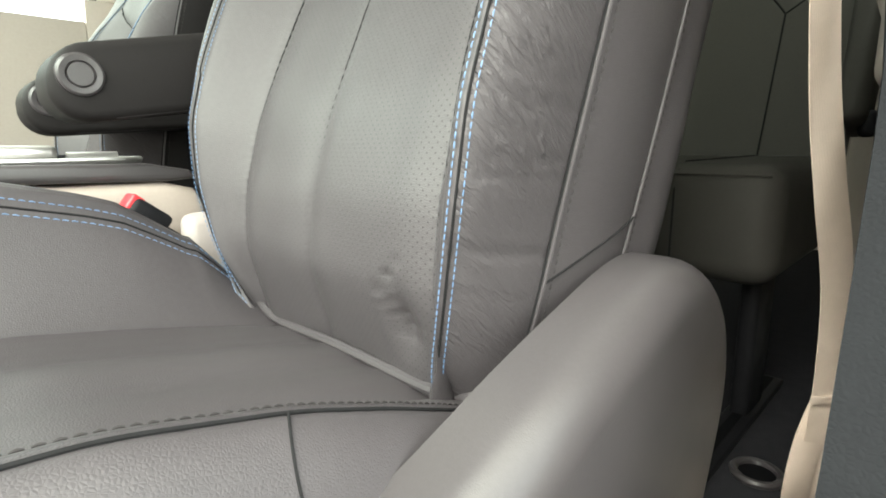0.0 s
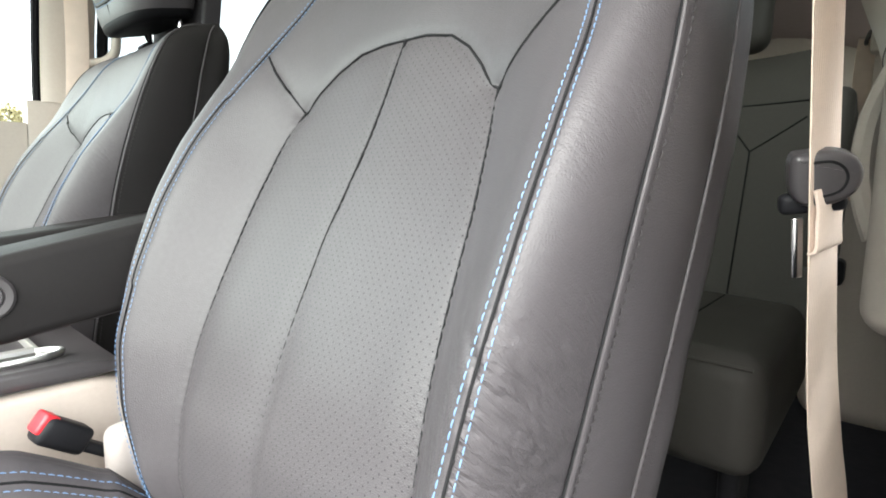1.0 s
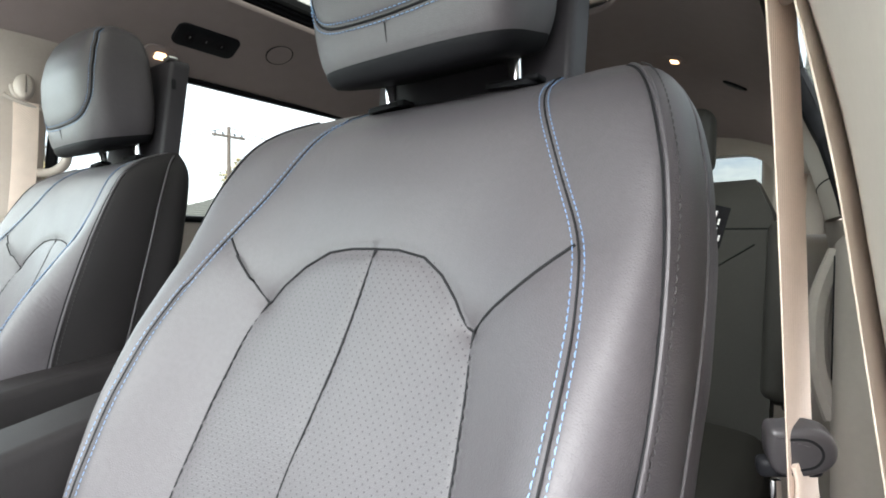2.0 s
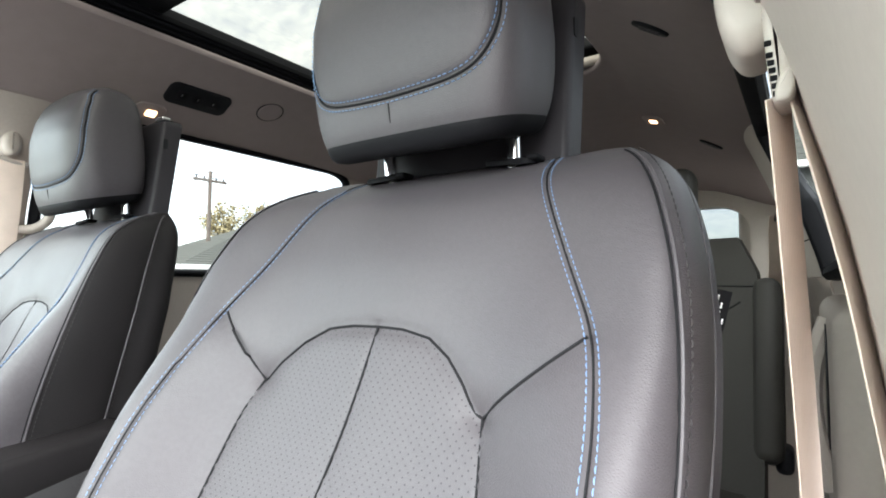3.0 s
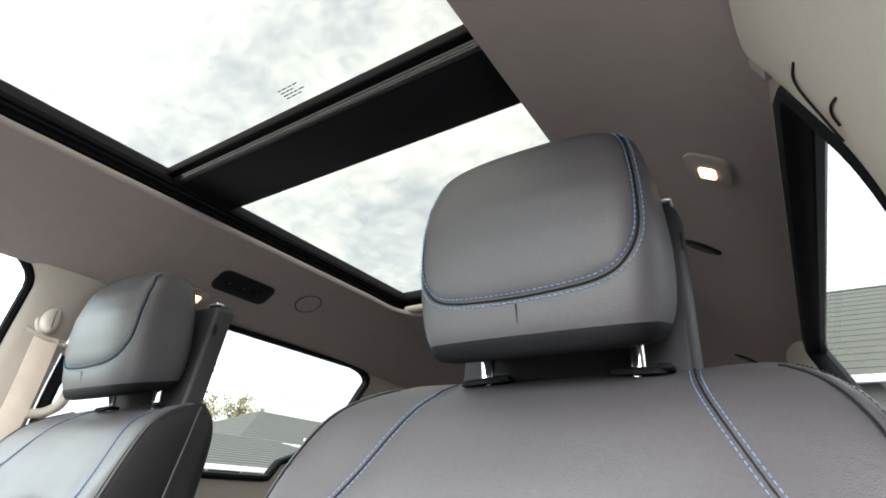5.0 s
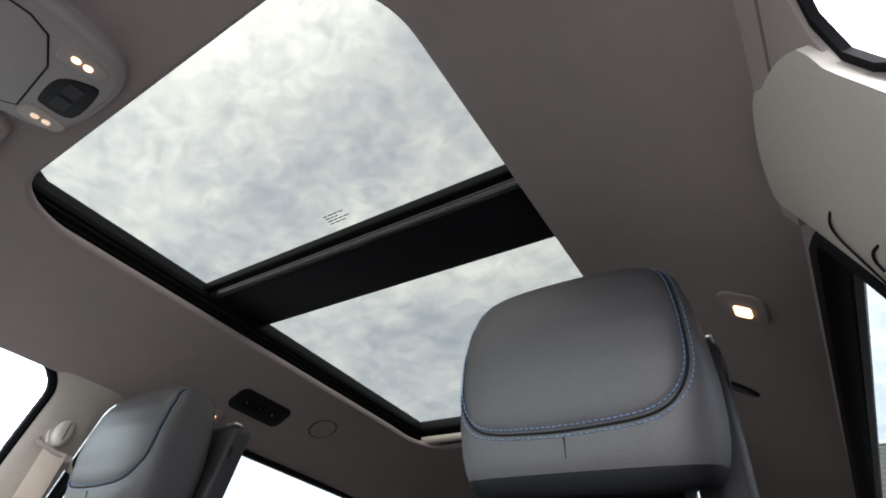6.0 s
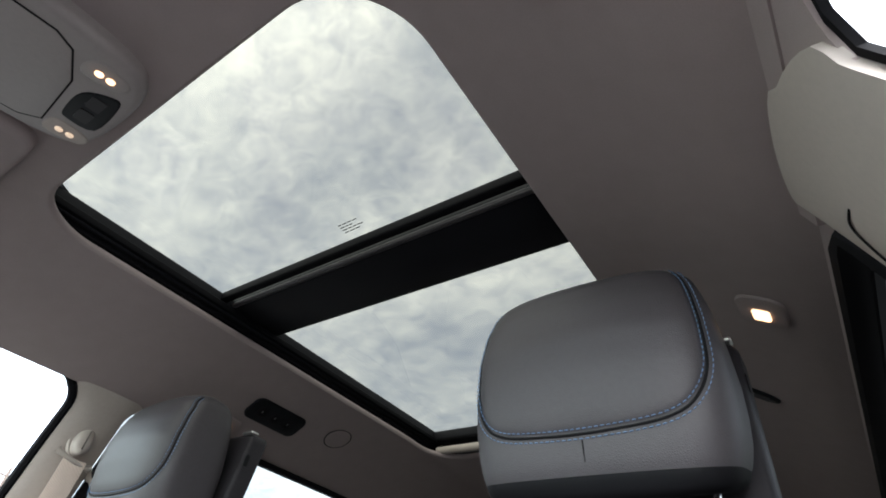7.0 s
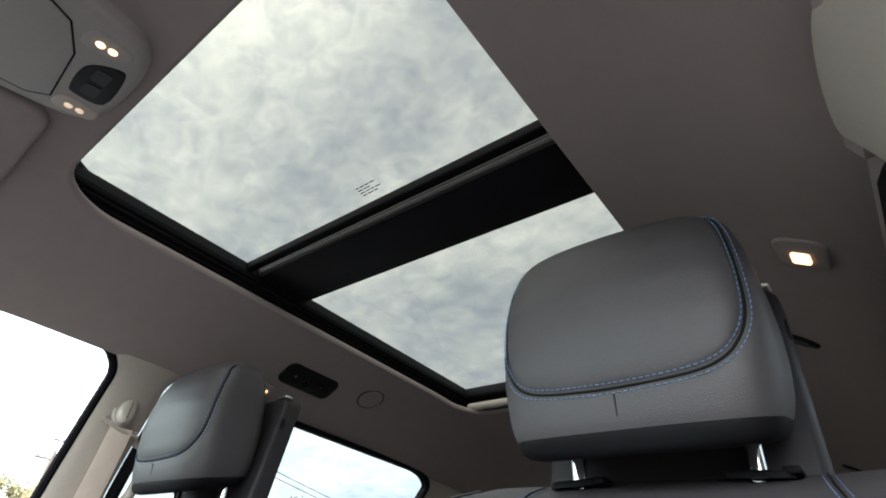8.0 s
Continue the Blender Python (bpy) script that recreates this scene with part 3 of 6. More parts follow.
    for j in range(len(zs) - 1):
        zc = (zs[j] + zs[j + 1]) / 2
        for i in range(len(us) - 1):
            uc = (us[i] + us[i + 1]) / 2
            a, s = abs(uc), ("l" if uc < 0 else "r")
            xc = (base[j, i, 0] + base[j, i + 1, 0]) / 2
            mid = middle_u(zc)
            if a < 1.0 and zc < 0.735 or (abs(xc) < 0.122 and a < 1.6 and zc < arch_z(xc)):
                key = "insert_panel_" + ("l" if uc < mid else "r")
            elif a < 2.0 and zc > 0.735 and zc > 0.734 + (abs(xc) - BACK["xi"](0.734)) * 0.066 / (BACK["xs"](0.80) - 0.004 - BACK["xi"](0.734)):
                key = "yoke_panel"
            elif a < 2.0:
                key = "inner_bolster_" + s
            elif a < 3.0:
                key = "outer_bolster_" + s
            elif a < 4.0:
                key = "side_panel_" + s
            elif a < 4.8:
                key = "rear_wrap_" + s
            else:
                key = "rear_panel"
            cells.setdefault(key, []).append((j, i))
    for key, quads in cells.items():
        ids, faces = {}, []
        for j, i in quads:
            faces.append([ids.setdefault(q, len(ids)) for q in ((j, i), (j, i + 1), (j + 1, i + 1), (j + 1, i))])
        me = bpy.data.meshes.new(key[:-2] if key[-2] == "_" else key)
        me.from_pydata([tuple(ver[q]) for q in ids], [], faces)
        me.polygons.foreach_set("use_smooth", [True] * len(faces))
        me.materials.append(PERF if key.startswith("insert") else BLACK if key == "rear_panel" else WORN if key == "outer_bolster_r" else LEATHER)
        # shared normals across the panel joints
        me.update()
        me.normals_split_custom_set_from_vertices([tuple(vnorm[q]) for q in ids])
        ob = new(me.name, me)
        ob.parent = seat
        if key.startswith("insert"):
            ob["label"] = "perforated charcoal leather insert"
        elif key == "rear_panel":
            ob["label"] = "dark plastic rear shell"
    # the top closes between front and rear
    bm = bmesh.new()
    top = [bm.verts.new(ver[-1, i]) for i in range(len(us) - 1)]
    bm.faces.new(top)
    part("top_panel", bm, LEATHER, seat)

    # dark seams, welts and threads
    def lifted(p, d):
        return [back_at(u, z) + face_out(u, z) * d for u, z in p]

    def face_out(u, z):
        n = back_normal(u, z)
        c = Vector((0, lean(z) + 0.06, z))
        return n if n.dot(back_at(u, z) - c) > 0 else -n
    for k in ("arch", "middle", "edge-1", "edge1", "yoke-1", "yoke1"):
        here = []
        for p in path3[k]:
            d2 = ((flat - np.array(p)) ** 2).sum(1)
            near = np.argsort(d2)[:4]
            w = 1 / (d2[near] + 1e-8)
            here.append(float((depth[near] * w).sum() / w.sum()))
        pad = np.r_[[here[0]] * 3, here, [here[-1]] * 3]
        here = np.convolve(pad, np.ones(7) / 7, "valid")
        run = []
        for (u, z), dd in zip(seams[k], here):
            sink = -dd + 0.0002 - 0.0007 * min(max(0.0, (0.57 - z) / 0.18), 1.0)
            run.append(back_at(u, z) + face_out(u, z) * sink)
        fade = k[:4] in ("midd", "edge")
        part("seam", tube(run, (lambda t: 0.0013 - 0.00085 * min(max((t - 0.2) / 0.35, 0.0), 1.0)) if fade else 0.0013, 6), SEAM, seat)
    for s in (-1, 1):
        part("seam", tube(lifted(seams["ridge%d" % s], -0.0011), 0.0009, 6), SEAM, seat)
        for name, inset in (("welt", -0.0006), ("rear", -0.0004)):
            part("welt", tube(lifted(seams["%s%d" % (name, s)], inset), 0.0019 if name == "welt" else 0.0015, 7), LEATHER, seat)
        bm = bmesh.new()
        for gap in (-0.0043, 0.0043):
            row, nn = [], []
            for u, z in seams["ridge%d" % s]:
                e = 0.03
                lat = (back_at(u + e, z) - back_at(u - e, z)).normalized()
                n = face_out(u, z)
                row.append(back_at(u, z) + lat * gap - n * 0.0008)
                nn.append(n)
            stitch_row(row, nn, 0.0057, 0.0041, 0.0005, bm=bm)
        tagged(part("stitching", bm, BLUE, seat, "double row of light blue stitching"), kind="stuff")
        bm = bmesh.new()
        row, nn, inn = [], [], []
        for u, z in seams["welt%d" % s]:
            n = face_out(u, z)
            lat = (back_at(u + 0.03, z) - back_at(u - 0.03, z)).normalized() * s
            row.append(back_at(u, z) + lat * 0.0072 - n * 0.0004)
            inn.append(back_at(u, z) - lat * 0.0032 - n * 0.0006)
            nn.append(n)
        stitch_row(row, nn, 0.0064, 0.0044, 0.00065, bm=bm)
        tagged(part("stitching", bm, GREY_STITCH, seat, "row of dark stitching beside the welt"), kind="stuff")
        part("seam", tube(inn, 0.0009, 5), SEAM, seat)
        bm = bmesh.new()
        row, nn = [], []
        for u, z in seams["rear%d" % s]:
            n = face_out(u, z)
            lat = (back_at(u + 0.03, z) - back_at(u - 0.03, z)).normalized() * s
            row.append(back_at(u, z) + lat * 0.0048 - n * 0.0004)
            nn.append(n)
        stitch_row(row, nn, 0.0064, 0.0044, 0.0004, bm=bm)
        tagged(part("stitching", bm, GREY_STITCH, seat, "row of stitching beside the rear welt"), kind="stuff")
    return seams


# cushion: u counts from the middle (1 insert edge, 2 stitched ridge, 3 outer edge, 4 skirt)
Y_ = (-0.80, -0.76, -0.70, -0.60, -0.50, -0.42, -0.36, -0.30, -0.25, -0.20)
CUSH = {
    "zc": table(Y_, (0.25, 0.30, 0.335, 0.335, 0.325, 0.310, 0.297, 0.284, 0.270, 0.256)),
    "zi": table(Y_, (0.25, 0.30, 0.334, 0.334, 0.325, 0.310, 0.297, 0.283, 0.268, 0.252)),
    "zs": table(Y_, (0.25, 0.31, 0.360, 0.374, 0.366, 0.346, 0.324, 0.298, 0.274, 0.252)),
    "zp": table(Y_, (0.22, 0.27, 0.305, 0.315, 0.308, 0.292, 0.276, 0.258, 0.24, 0.225)),
}


def cush_at(u, y):
    zc, zi, zs, zp = (CUSH[k](y) for k in ("zc", "zi", "zs", "zp"))
    if u < 0:
        up = 0.062 * min(max(0.0, (-0.24 - y) / 0.08), 1.0) + 0.018 * min(max(0.0, (-0.33 - y) / 0.06), 1.0)
        zs, zp = zs + up, zp + up * 0.8
    taper = 1 - 0.12 * max(0, (-0.30 - y - 0.3)) - 0.35 * max(0.0, y + 0.34)
    nd = [np.array(q) for q in ((-0.13, zi), (0, zc), (0.13, zi), (0.208 * taper, zs), (0.246 * taper, zp), (0.236 * taper, 0.17), (0.22, 0.1))]
    a = min(abs(u), 3.9999)
    i = int(a)
    q = spline(nd[i], nd[i + 1], nd[i + 2], nd[i + 3], a - i)
    return Vector((math.copysign(q[0], u) if u else 0.0, y, q[1]))


def build_cushion(seat):
    us = [k + (x - 0.1 * math.sin(2 * math.pi * x)) for k in range(-4, 4) for x in lin(0, 1, 15)[:-1]] + [3.9999]
    ys = lin(-0.80, -0.185, 110)
    base = np.array([[list(cush_at(u, y)) for u in us] for y in ys])
    depth = np.zeros(base.shape[:2])
    U = np.array(us)[None, :]
    lat = np.abs(base[:, :, 0])
    for xx, soft, sharp in ((0.13, 0.006, 0.002), (0.045, 0.004, 0.0)):
        d = np.where(np.abs(U) < 2.0, np.abs(lat - xx), 9)
        depth += soft * np.exp(-(d / 0.018) ** 2) + sharp * np.exp(-(d / 0.004) ** 2)
    d = np.abs(np.abs(U) - 2) * 0.06
    depth += 0.0015 * np.exp(-(d / 0.004) ** 2)
    rng = np.random.RandomState(7)
    for k in range(60):
        cx, cy = 0.165 + 0.05 * rng.rand(), -0.62 + 0.28 * rng.rand()
        if cx > 0.205:
            cx -= 0.03
        L, W = 0.006 + 0.012 * rng.rand(), 0.0016 + 0.001 * rng.rand()
        a = radians(rng.randn() * 16)
        pu, pv = (base[:, :, 0] - cx) * math.cos(a) + (base[:, :, 1] - cy) * math.sin(a), -(base[:, :, 0] - cx) * math.sin(a) + (base[:, :, 1] - cy) * math.cos(a)
        depth += np.where(np.abs(U) < 2.6, 0.0002 * np.exp(-(pu / L) ** 2 - (pv / W) ** 2), 0)
    ver = base.copy()
    ver[:, :, 2] -= depth
    groups = {"seat_insert": (-1, 1), "cushion_bolster_a": (1, 2), "cushion_bolster_b": (-2, -1), "cushion_side_a": (2, 4), "cushion_side_b": (-4, -2)}
    for key, (a, b) in groups.items():
        bm = bmesh.new()
        cols = [i for i, u in enumerate(us) if a - 1e-6 <= u <= b + 1e-3]
        g = [[bm.verts.new(ver[j, i]) for i in cols] for j in range(len(ys))]
        for j in range(len(ys) - 1):
            for i in range(len(cols) - 1):
                bm.faces.new((g[j][i], g[j][i + 1], g[j + 1][i + 1], g[j + 1][i]))
        if key == "seat_insert":
            name, m = "seat_insert", LEATHER
        else:
            name, m = key[:-2], LEATHER
        part(name, bm, m, seat)
    for s in (-1, 1):
        path = [(s * 2.0 if s > 0 else -1.74, y) for y in lin(-0.78, -0.255, 110)]
        part("seam", tube([cush_at(u, y) + Vector((0, 0, -0.0010)) for u, y in path], 0.0014, 5), SEAM, seat)
        bm = bmesh.new()
        for gap in ((-0.008, 0.008) if s < 0 else (-0.006,)):
            row = []
            for u, y in path:
                latv = (cush_at(u + 0.03, y) - cush_at(u - 0.03, y)).normalized()
                row.append(cush_at(u, y) + latv * gap)
            stitch_row(row, [Vector((0.25 * s * (1 if gap * s > 0 else -0.3), 0, 1)).normalized()] * len(row), 0.0075 if s < 0 else 0.0062, 0.0052 if s < 0 else 0.0044, 0.0007, 0.0004, bm=bm)
        tagged(part("stitching", bm, BLUE if s < 0 else GREY_STITCH, seat, "stitching along the cushion edge"), kind="stuff")
    # welt along the joint with the backrest
    part("welt", tube([cush_at(u, -0.262) + Vector((0, 0, 0.003)) for u in lin(-1.75, 1.75, 60)], 0.0052, 8), LEATHER, seat)
    bm = rbox(0, -0.47, 0.13, 0.44, 0.56, 0.16, 0.03)
    part("seat_base", bm, BLACK, seat, "black seat frame and rails")


HR_Z = (0.964, 0.975, 0.994, 1.026, 1.064, 1.103, 1.142, 1.173, 1.19, 1.201)
HR_W = table(HR_Z, (0.118, 0.122, 0.126, 0.129, 0.130, 0.128, 0.124, 0.116, 0.104, 0.080))
HR_F = table(HR_Z, (-0.087, -0.091, -0.095, -0.101, -0.106, -0.107, -0.100, -0.088, -0.072, -0.05))
HR_B = table(HR_Z, (0.028, 0.030, 0.031, 0.031, 0.030, 0.027, 0.022, 0.014, 0.004, -0.012))


def head_at(a, z):
    """A point of the headrest: a turns from the front (0) to the side (pi/2) and round."""
    w, f, b = HR_W(z), HR_F(z), HR_B(z)
    e = 0.42
    c, s = math.cos(a), math.sin(a)
    x = w * math.copysign(abs(s) ** e, s)
    mid, hy = (f + b) / 2, (b - f) / 2
    y = mid - hy * math.copysign(abs(c) ** 0.48, c)
    if c > 0:
        y -= 0.009 * (1 - (x / w) ** 2)
    return Vector((x, y, z + (0.008 + 0.27 * (y + 0.09)) * max(0.0, (1.10 - z) / 0.147)))


def head_angle(x, z):
    k = min(abs(x) / HR_W(z), 0.9999)
    return math.copysign(math.asin(k ** (1 / 0.42)), x)


def build_headrest(seat):
    zs = lin(0.964, 0.986, 8) + lin(0.986, 1.172, 60)[1:] + lin(1.172, 1.201, 14)[1:]
    na = 120
    angles = [-math.pi + 2 * math.pi * k / na for k in range(na)]
    loop = []
    for x, z in [(-0.100, 1.186), (-0.112, 1.156), (-0.1175, 1.12), (-0.119, 1.088), (-0.117, 1.056), (-0.107, 1.031), (-0.09, 1.015), (-0.06, 1.007), (0.0, 1.004), (0.06, 1.007), (0.09, 1.015), (0.107, 1.031), (0.117, 1.056), (0.119, 1.088), (0.1175, 1.12), (0.112, 1.156), (0.100, 1.186)]:
        loop.append((x, z))
    fine = []
    P2 = [np.array(p) for p in loop]
    for i in range(len(P2) - 1):
        p0, p3 = P2[max(i - 1, 0)], P2[min(i + 2, len(P2) - 1)]
        for k in range(8):
            fine.append(spline(p0, P2[i], P2[i + 1], p3, k / 8))
    fine.append(P2[-1])
    seam = [head_at(head_angle(x, z), z) for x, z in fine]
    cl = np.array([list(q) for q in seam])
    head = bmesh.new()
    ctr = Vector((0, -0.03, 1.07))
    rows = []
    for z in zs:
        row = []
        for a in angles:
            p = head_at(a, z)
            d = np.sqrt(((cl - np.array(p)) ** 2).sum(1)).min()
            dep = 0.0018 * math.exp(-(d / 0.012) ** 2) + 0.0025 * math.exp(-(d / 0.0035) ** 2)
            row.append(head.verts.new(p + (ctr - p).normalized() * dep))
        rows.append(row)
    for r0, r1 in zip(rows, rows[1:]):
        for k in range(na):
            head.faces.new((r0[k], r0[(k + 1) % na], r1[(k + 1) % na], r1[k]))
    head.faces.new(rows[-1])
    cushion = part("headrest", head, LEATHER, seat, "padded charcoal leather headrest")
    nrm = []
    for x, z in fine:
        a = head_angle(x, z)
        e = 0.01
        n = (head_at(a + e, z) - head_at(a - e, z)).cross(head_at(a, z + e) - head_at(a, z - e)).normalized()
        nrm.append(n if n.dot(head_at(a, z) - ctr) > 0 else -n)
    part("seam", tube([p - n * 0.0022 for p, n in zip(seam, nrm)], 0.0014, 5), SEAM, cushion)
    bm = bmesh.new()
    for gap in (-0.0044, 0.0044):
        row = []
        for i, (p, n) in enumerate(zip(seam, nrm)):
            t = (seam[min(i + 1, len(seam) - 1)] - seam[max(i - 1, 0)]).normalized()
            row.append(p + t.cross(n).normalized() * gap - n * 0.0008)
        stitch_row(row, nrm, 0.0056, 0.0038, 0.0006, bm=bm)
    tagged(part("stitching", bm, BLUE, cushion, "double row of light blue stitching"), kind="stuff")
    part("seam", tube([head_at(head_angle(0.003, z), z) + Vector((0, 0.0004, 0)) for z in lin(0.998, 0.979, 8)], 0.0007, 5), SEAM, cushion)
    # dark underside
    bm = bmesh.new()
    rings = []
    for sc, z in ((0.80, -0.015), (0.90, -0.014), (0.955, -0.010), (0.99, -0.003), (1.004, 0.003), (0.985, 0.007)):
        rings.append([bm.verts.new((head_at(a, 0.967).x * sc, (head_at(a, 0.967).y + 0.018) * sc - 0.018, head_at(a, 0.965).z + z)) for a in angles])
    for r0, r1 in zip(rings, rings[1:]):
        for k in range(na):
            bm.faces.new((r0[k], r0[(k + 1) % na], r1[(k + 1) % na], r1[k]))
    bm.faces.new(rings[0][::-1])
    part("base_plate", bm, RUBBER, cushion, "black plastic underside")
    for s in (-1, 1):
        part("post", tube([(s * 0.0825, 0.004, 0.93), (s * 0.0825, -0.002, 0.990)], 0.0075, 14), CHROME, cushion, "chrome headrest post")
        bm = extrude_outline(rounded(0.054, 0.024, 0.010, 5), lambda a, b, d, s=s: Vector((s * 0.0825 + a, -0.006 + b, 0.9505 + d + 0.16 * b - 0.05 * a * s)), 0.0065, 0.003)
        col = part("post_collar", bm, RUBBER, seat, "black plastic guide sleeve")
        part("release_button", rbox(s * 0.0825 + 0.026, -0.006, 0.9545, 0.014, 0.02, 0.006, 0.002), RUBBER, col)


def build_screen(seat):
    """The slim display housing behind the headrest."""
    bm = extrude_outline(rounded(0.262, 0.27, 0.018, 5), lambda a, b, d: Vector((a, 0.030 + 0.036 - d + 0.12 * (b), 1.022 + b)), 0.036, 0.008)
    sc = part("screen_housing", bm, DARK_PLASTIC, seat, "dark grey housing of a rear display")
    part("socket", extrude_outline(rounded(0.009, 0.021, 0.003, 4), lambda a, b, d: Vector((0.1305 + d, 0.048 + a, 1.103 + b)), 0.0015), BLACK, sc, "small black socket")
    part("trim_cap", rbox(0.112, 0.051, 1.157, 0.030, 0.018, 0.006, 0.0028, 3), SILVER, sc, "bright corner cap")


def front_seat(label):
    seat = thing("front_seat", label, "car seat", "front seats")
    build_backrest(seat)
    build_cushion(seat)
    build_headrest(seat)
    build_screen(seat)
    return seat


def armrest(seat, x, s, y_tip, z_top, tilt=0.0):
    """A fold-down armrest on the inner side of a seat; its face with the round cap looks towards s."""
    out = []
    for a in lin(90, 270, 14):
        out.append((y_tip + 0.042 + 0.042 * math.cos(radians(a)), -0.046 + 0.040 * math.sin(radians(a)) - (0.006 if a > 180 else 0)))
    out += [(-0.09, -0.092), (-0.05, -0.08), (-0.045, -0.01), (-0.09, 0.012)]
    w = 0.075

    def place(a, b, d):
        return Vector((x - s * w / 2 + s * d, a, z_top + b + tilt * (a + 0.1)))
    bm = extrude_outline(out, place, w, 0.012, 4)
    ar = part("armrest", bm, DARK_LEATHER, seat, "brown-black leather armrest with a round pivot cap")
    cy, cz = y_tip + 0.030, z_top - 0.041
    face = x + s * w / 2
    bm = bmesh.new()
    prof = [(0.0, 0.004), (0.012, 0.004), (0.0135, 0.002), (0.0145, 0.0045), (0.02, 0.005), (0.0225, 0.003), (0.023, -0.004)]
    rings = []
    for r, h in prof:
        rings.append([bm.verts.new((face + s * h, cy + r * math.cos(a), cz + r * math.sin(a) + tilt * (cy + 0.1))) for a in (2 * math.pi * k / 28 for k in range(28))] if r else [bm.verts.new((face + s * h, cy, cz + tilt * (cy + 0.1)))])
    for k in range(28):
        bm.faces.new((rings[0][0], rings[1][k], rings[1][(k + 1) % 28]))
    for r0, r1 in zip(rings[1:], rings[2:]):
        for k in range(28):
            bm.faces.new((r0[k], r1[k], r1[(k + 1) % 28], r0[(k + 1) % 28]))
    part("pivot_cap", bm, PLASTIC, ar, "round grey plastic cap")
    part("welt", tube([Vector((face - s * 0.006, y_tip + 0.06 + t, z_top - 0.092 + 0.004 + tilt * (y_tip + 0.06 + t + 0.1))) for t in lin(0, 0.22, 20)], 0.0022, 6), LEATHER, ar)
    return ar


def side_shield(seat):
    """The plastic shield at the foot of the backrest, beside the door."""
    prof = [(-0.80, 0.13), (-0.80, 0.20), (-0.62, 0.235), (-0.52, 0.262), (-0.43, 0.292), (-0.36, 0.318), (-0.31, 0.338), (-0.24, 0.362), (-0.18, 0.380), (-0.135, 0.384), (-0.095, 0.372),
            (-0.062, 0.345), (-0.042, 0.310), (-0.034, 0.270), (-0.038, 0.23), (-0.055, 0.18), (-0.08, 0.12)]
    P2 = [np.array(p) for p in prof]
    out = []
    for i in range(len(P2) - 1):
        for k in range(4):
            out.append(tuple(spline(P2[max(i - 1, 0)], P2[i], P2[i + 1], P2[min(i + 2, len(P2) - 1)], k / 4)))
    out.append(prof[-1])
    bm = extrude_outline(out, lambda a, b, d: Vector((0.238 + d, a, b)), 0.060, 0.034, 8)
    part("side_shield", bm, PLASTIC, seat, "dark grey plastic side shield")
    run = [back_at(3.0 + t, 0.372 + 0.040 * t) for t in lin(0, 1, 16)]
    part("seam", tube([p + Vector((0.0002, 0, 0)) for p in run], 0.0009, 6), SEAM, seat)
    part("seam", tube([cush_at(u, -0.425 - 0.012 * math.sin((u - 2.0) * 2.2)) + Vector((0.0002, 0, 0.0002)) for u in lin(2.02, 3.3, 24)], 0.0008, 6), SEAM, seat)
    # cloth tag sewn in at the rear edge of the backrest
    tag = part("cloth_tag", rbox(0.268, -0.016, 0.812, 0.011, 0.0016, 0.032, 0.0006, 2, turn=pose(0, 0, 0, 0, 14, 20)), SEAM, seat, "black cloth tag with unreadable white marks")
    for k in range(4):
        part("marking", rbox(0.2672 + 0.0018 * (k % 2), -0.0176 + 0.0006 * (k % 2), 0.822 - 0.0062 * k, 0.0011, 0.0012, 0.0044, 0.0, turn=pose(0, 0, 0, 0, 14, 20)), WHITE, tag)


driver_seat = front_seat("charcoal leather driver's seat with blue stitching")
passenger_seat = tagged(copy_thing(driver_seat, pose(SEAT_GAP + 0.022, 0.005, 0)), "charcoal leather passenger seat with blue stitching")
# the shade on the console-side flank is painted in with the armrest's darker leather
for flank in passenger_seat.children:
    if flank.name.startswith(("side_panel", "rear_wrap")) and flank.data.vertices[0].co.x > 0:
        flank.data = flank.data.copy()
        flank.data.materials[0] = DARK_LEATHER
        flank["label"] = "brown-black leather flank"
armrest(driver_seat, -0.300, 1, -0.425, 0.632, 0.14)
armrest(passenger_seat, 0.285, 1, -0.42, 0.60, 0.06)
side_shield(driver_seat)


# ---- the car's shell ----
def smooth_path(pts, n=8):
    q = [np.array(p, float) for p in pts]
    out = []
    for i in range(len(q) - 1):
        for k in range(n):
            out.append(Vector(spline(q[max(i - 1, 0)], q[i], q[i + 1], q[min(i + 2, len(q) - 1)], k / n)))
    out.append(Vector(q[-1]))
    return out


def smooth_loop(pts, n=5):
    Q = [np.array(p, float) for p in pts]
    m = len(Q)
    return [tuple(spline(Q[i - 1], Q[i], Q[(i + 1) % m], Q[(i + 2) % m], k / n)) for i in range(m) for k in range(n)]


W_IN = table((-0.1, 0.3, 0.5, 0.75, 0.87, 0.97, 1.10, 1.20, 1.26), (0.87, 0.865, 0.845, 0.805, 0.785, 0.757, 0.712, 0.672, 0.645))
H_SIDE = table((0.0, 0.25, 0.39, 0.50, 0.61, 0.66, 0.72), (1.372, 1.370, 1.362, 1.318, 1.253, 1.228, 1.20))


def roof_z(x, y):
    """The underside of the headliner."""
    d = abs(x - XC)
    z = H_SIDE(min(d, 0.72))
    if y < -0.35:
        z -= 0.16 * (-0.35 - y) ** 1.4 * (1.2 - d)
    if y > 0.6:
        z -= 0.09 * (y - 0.6) ** 1.3 * max(0.0, 1.15 - d)
    return z


